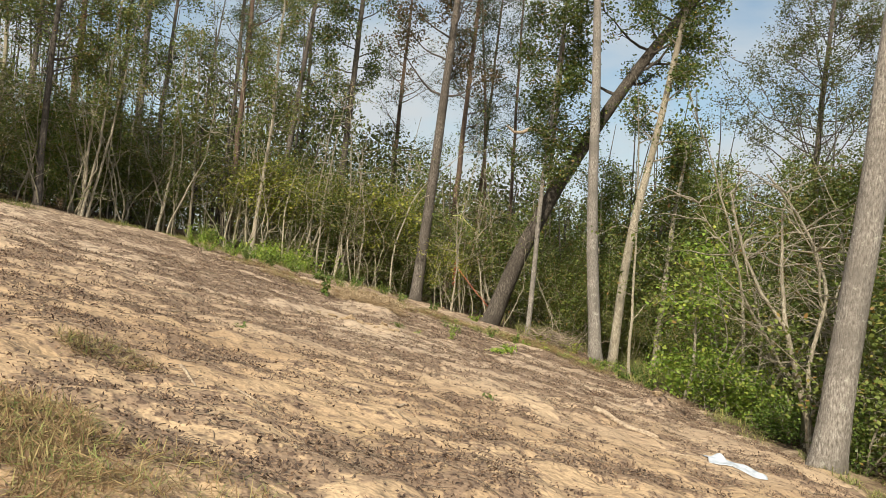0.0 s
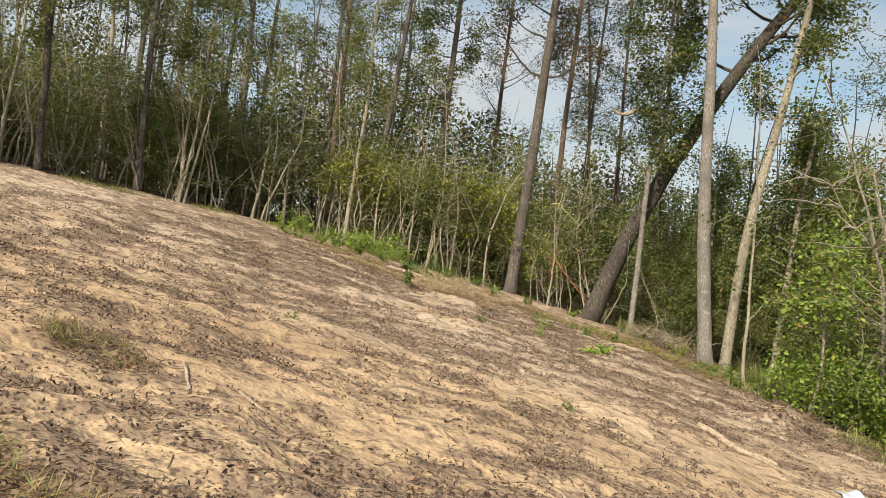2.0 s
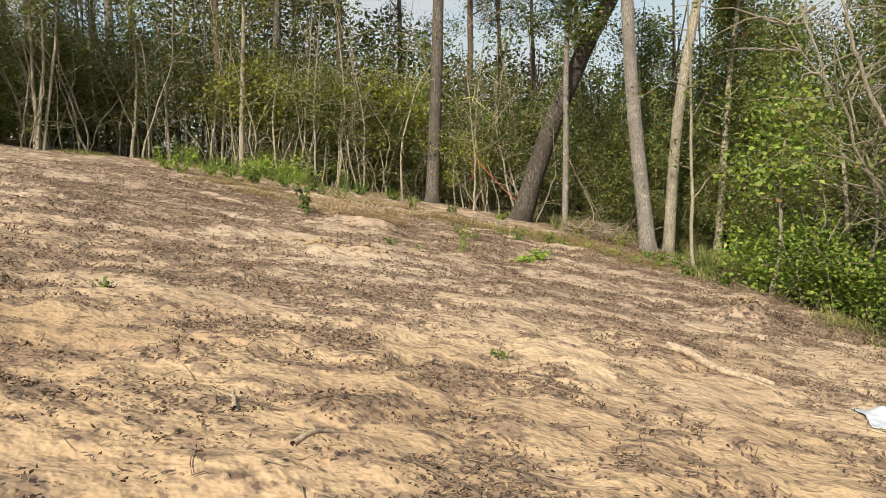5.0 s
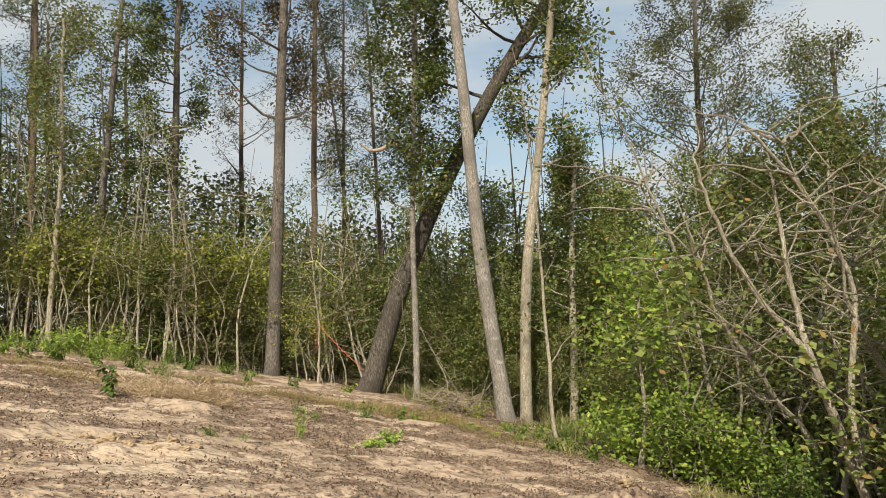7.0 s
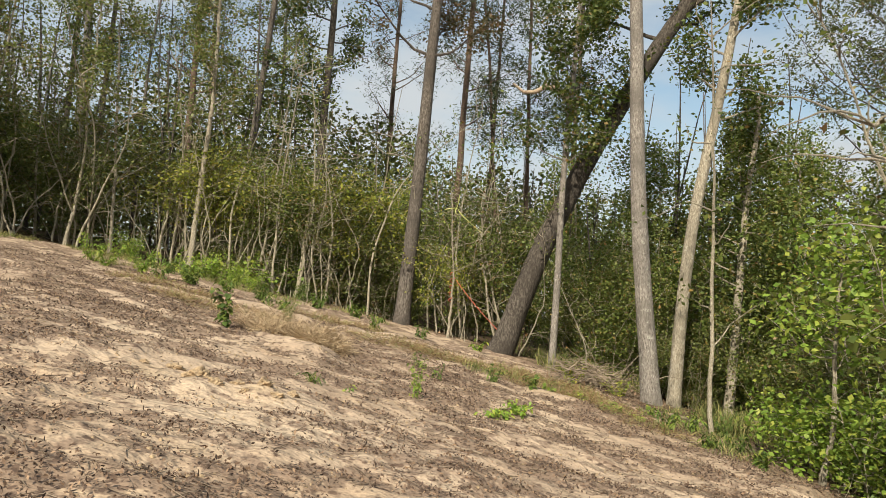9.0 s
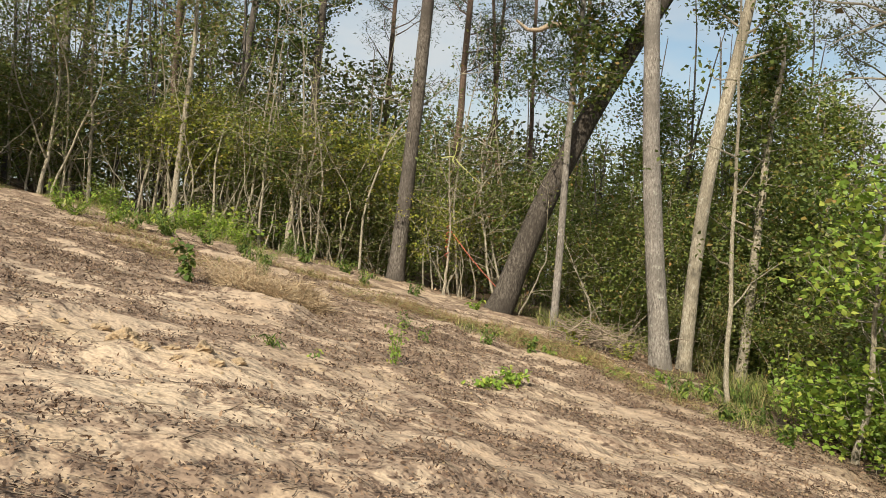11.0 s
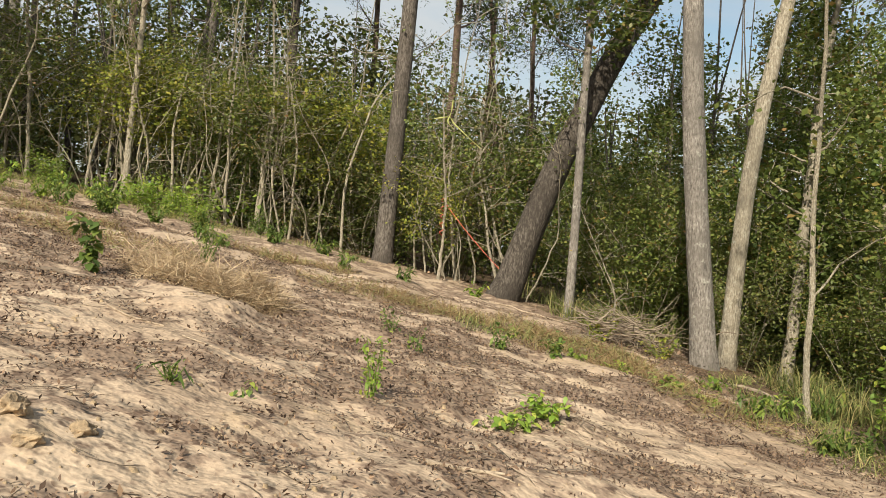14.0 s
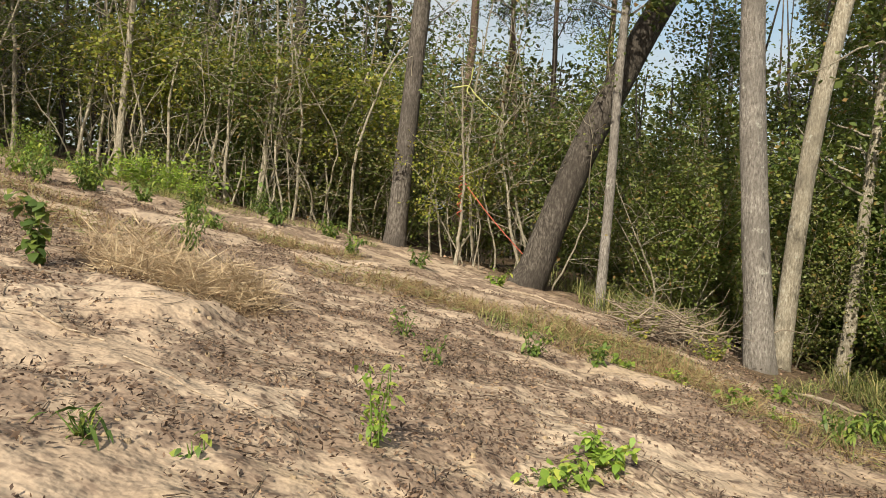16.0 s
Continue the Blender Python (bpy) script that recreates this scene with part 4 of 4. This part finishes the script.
def mulch_centres():
    """Where raked leaves gather: drifts and strips over the clearing."""
    n = 520000
    x, y = rng.uniform(-9.5, 7.2, n), rng.uniform(-9.5, 14, n)
    d = edge_d(x, y)
    keep = (d < 0.5) & (rng.uniform(-0.25, 0.62, n) < drift(x, y) + 0.3 * vnoise(x, y, 0.14, 44) + np.clip((d + 2.5) * 0.1, 0, 0.3)) & (rng.uniform(0, 1, n) < np.where(x > -6, 1, 0.5))
    return x[keep], y[keep]


def litter():
    x, y = mulch_centres()
    n = min(len(x), 230000)
    x, y = x[:n], y[:n]
    p = np.stack([x, y, ground_z(x, y) + rng.uniform(0, 1, n) ** 2 * 0.045], 1)
    big = n // 4
    g = Geo()
    g.leaves(p[:big], 0.044, 0.02, 0.25)
    tagged(new("leaf_litter", g.mesh("leaf_litter", M_LITTER)), "scattered dead brown leaves on the sand", "leaf litter", kind="stuff")
    g = Geo()
    g.leaves(p[big:], 0.03, 0.014, 0.25)
    tagged(new("bark_mulch", g.mesh("bark_mulch", M_LITTER)), "fine brown shreds of bark and leaf", "mulch", kind="stuff")
    g = Geo()
    heaps = rng.integers(0, n, 260)
    for k in range(9000):
        i = rng.integers(0, n)
        if k % 3 == 1:
            c = heaps[rng.integers(0, 260)]
            px, py = x[c] + rng.normal(0, 0.2), y[c] + rng.normal(0, 0.11)
        elif k % 4:
            px, py = x[i] + rng.normal(0, 0.15), y[i] + rng.normal(0, 0.15)
        else:
            px, py = rng.uniform(-8, 6), rng.uniform(-9, 12)
        a, ln = rng.normal(0.1, 0.8), 0.05 + 0.3 * rng.uniform(0, 1) ** 2
        t = np.linspace(-0.5, 0.5, 4)
        bend = rng.normal(0, 0.06)
        qx, qy = px + ln * (t * math.cos(a) - bend * (t * 2) ** 2 * math.sin(a)), py + ln * (t * math.sin(a) + bend * (t * 2) ** 2 * math.cos(a))
        r = rng.uniform(0.0015, 0.0045)
        g.tube(np.stack([qx, qy, ground_z(qx, qy) + r + rng.uniform(0, 0.018, 4)], 1), [r, r, r, r * 0.5], 3)
    tagged(new("twig_litter", g.mesh("twig_litter", M_TWIG)), "scattered small dead twigs on the sand", "twigs", kind="stuff")
    g = Geo()
    n = 12000
    a, r = rng.uniform(radians(-62), radians(62), n), rng.uniform(12, 30, n)
    px, py = r * np.sin(a), -6 + r * np.cos(a)
    k = edge_d(px, py) > -0.4
    px, py = px[k], py[k]
    g.leaves(np.stack([px, py, ground_z(px, py) + 0.02], 1), 0.08, 0.05, 0.6)
    tagged(new("forest_litter", g.mesh("forest_litter", M_LITTER)), "dead leaves covering the forest floor", "leaf litter", kind="stuff")


litter()


def clods():
    """Small lumps of dried sand."""
    g = Geo()
    n = 16000
    x, y = rng.uniform(-8, 6.5, n), rng.uniform(-9.5, 13, n)
    k = (edge_d(x, y) < -0.3) & (vnoise(x, y, 0.6, 45) + 0.6 * vnoise(x, y, 0.2, 46) > rng.uniform(-0.3, 0.7, n))
    x, y = x[k], y[k]
    n = len(x)
    box = np.array([(-1, -1, -1), (1, -1, -1), (1, 1, -1), (-1, 1, -1), (-0.6, -0.6, 1), (0.6, -0.6, 1), (0.6, 0.6, 1), (-0.6, 0.6, 1)], float)
    faces = np.array([(0, 1, 5, 4), (1, 2, 6, 5), (2, 3, 7, 6), (3, 0, 4, 7), (4, 5, 6, 7)])
    s = 0.004 + 0.014 * rng.uniform(0, 1, n) ** 3
    b = box[None] * (1 + rng.uniform(-0.4, 0.4, (n, 8, 3))) * s[:, None, None] * (1, 1, 0.7)
    a = rng.uniform(0, 2 * math.pi, n)
    c, sn = np.cos(a)[:, None], np.sin(a)[:, None]
    v = np.stack([b[..., 0] * c - b[..., 1] * sn + x[:, None], b[..., 0] * sn + b[..., 1] * c + y[:, None], b[..., 2] + (ground_z(x, y) + s * 0.3)[:, None]], -1)
    g.add(v.reshape(-1, 3), (faces[None] + 8 * np.arange(n)[:, None, None]).reshape(-1, 4))
    tagged(new("sand_clods", g.mesh("sand_clods", M_CLOD)), "small lumps of dried sand on the ground", "clods", kind="stuff")


clods()


def dirt_lump(x, y, size):
    """A broken clump of dried earth."""
    bm = bmesh.new()
    bmesh.ops.create_icosphere(bm, subdivisions=4, radius=size)
    sx, sy = rng.uniform(0.8, 1.5), rng.uniform(0.8, 1.2)
    for v in bm.verts:
        k = 1 + 0.5 * float(vnoise(v.co.x / size + 9 * x, v.co.y / size + v.co.z / size + 7 * y, 0.7, 61)) + 0.3 * float(vnoise(v.co.x / size - v.co.z / size, v.co.y / size + 5 * x, 0.3, 62))
        v.co = Vector((v.co.x * k * sx, v.co.y * k * sy, v.co.z * k * 0.6))
    me = bpy.data.meshes.new("dirt_lump")
    bm.to_mesh(me)
    bm.free()
    me.materials.append(M_CLOD)
    ob = tagged(new("dirt_lump", me), "broken clump of dried ochre earth on the sand", "earth clump", "earth clumps")
    ob.location = (x, y, gz(x, y) + size * 0.02)


for lx, ly, ls in ((-0.62, 2.75, 0.11), (-0.4, 2.62, 0.07), (-0.78, 2.95, 0.08), (-0.28, 2.85, 0.05), (0.02, 2.85, 0.1), (0.2, 2.7, 0.06), (0.3, 2.95, 0.07), (-0.1, 2.6, 0.045), (-1.1, 3.2, 0.07), (-1.35, 3.0, 0.05), (5.5, 2.7, 0.09), (5.7, 2.85, 0.06)):
    dirt_lump(lx, ly, ls)


# ---- plastic sheet, rope and vine strand ----
def plastic_sheet(x, y):
    n = 22
    u, w = np.meshgrid(np.linspace(-0.5, 0.5, n), np.linspace(-0.5, 0.5, n))
    px, py = x + 0.72 * u + 0.08 * w + 0.05 * vnoise(u, w, 0.3, 51), y + 0.6 * w * (1 - 0.7 * (u + 0.5)) - 0.3 * u + 0.04 * vnoise(u, w, 0.25, 52)
    z = ground_z(px, py) + 0.012 + 0.07 * np.abs(vnoise(u, w, 0.22, 53)) * (0.55 - np.abs(w)) + 0.07 * np.exp(-((u + 0.25) ** 2 + (w - 0.2) ** 2) / 0.02)
    i = np.arange(n * n).reshape(n, n)
    q = np.stack([i[:-1, :-1], i[:-1, 1:], i[1:, 1:], i[1:, :-1]], -1).reshape(-1, 4)
    me = quad_mesh("plastic_sheet", np.stack([px, py, z], -1).reshape(-1, 3), q)
    me.materials.append(M_PAPER)
    ob = tagged(new("plastic_sheet", me), "crumpled white plastic sheet lying on the sand", "litter")
    thick = ob.modifiers.new("thickness", "SOLIDIFY")
    thick.thickness = 0.004


plastic_sheet(5.45, -1.78)

sap = tree("thin sapling tied with a red rope", 1.0, 17.0, (-0.02, -0.02), 0.075, 4.2, M_PALE, M_OLIVE, 1.6, 1.1, 12, 160, 0.08, 0.05, bend=0.1)


def rope():
    root = tagged(empty("rope", 1.0, 16.95, gz(1.0, 17.0)), "red rope tied from a sapling to the leaning oak", "rope")
    g = Geo()
    t = np.linspace(0, 1, 16)
    g.tube(np.stack([0.05 + 1.35 * t, -0.35 * t - 0.05, 1.75 - 1.4 * t - 0.05 * np.sin(t * math.pi)], 1), np.full(16, 0.01), 6)
    part("line", g, M_ROPE, root)
    g = Geo()
    a = np.linspace(0, 10 * math.pi, 70)
    g.tube(np.stack([0.055 * np.cos(a) - 0.02, 0.055 * np.sin(a) + 0.03, np.linspace(1.0, 1.95, 70)], 1), np.full(70, 0.012), 5)
    part("coil", g, M_ROPE, root)


rope()


def ribbon():
    # a yellowish vine strand, shaped here as two twisted ribbon-like strips
    root = tagged(empty("ribbon", 1.0, 16.5, 4.55), "yellow-green vine strand hanging in the sapling's twigs", "ribbon")
    for pts in (((-0.35, 0, 0.0), (0.0, 0.02, 0.08), (0.12, 0, -0.1), (0.75, 0.05, -0.6)), ((0.05, 0.0, 0.45), (0.03, 0.05, 0.2), (-0.05, 0, -0.05), (0.1, 0.02, -0.2))):
        g = Geo()
        k = np.array(pts)
        t = np.linspace(0, 3, 16)
        p = np.stack([np.interp(t, range(4), k[:, i]) for i in range(3)], 1)
        p[1:-1] = (p[:-2] + p[1:-1] + p[2:]) / 3
        g.tube(p, 0.013 + 0.006 * np.sin(t * 4), 4)
        part("strip", g, M_STRAND, root)


ribbon()
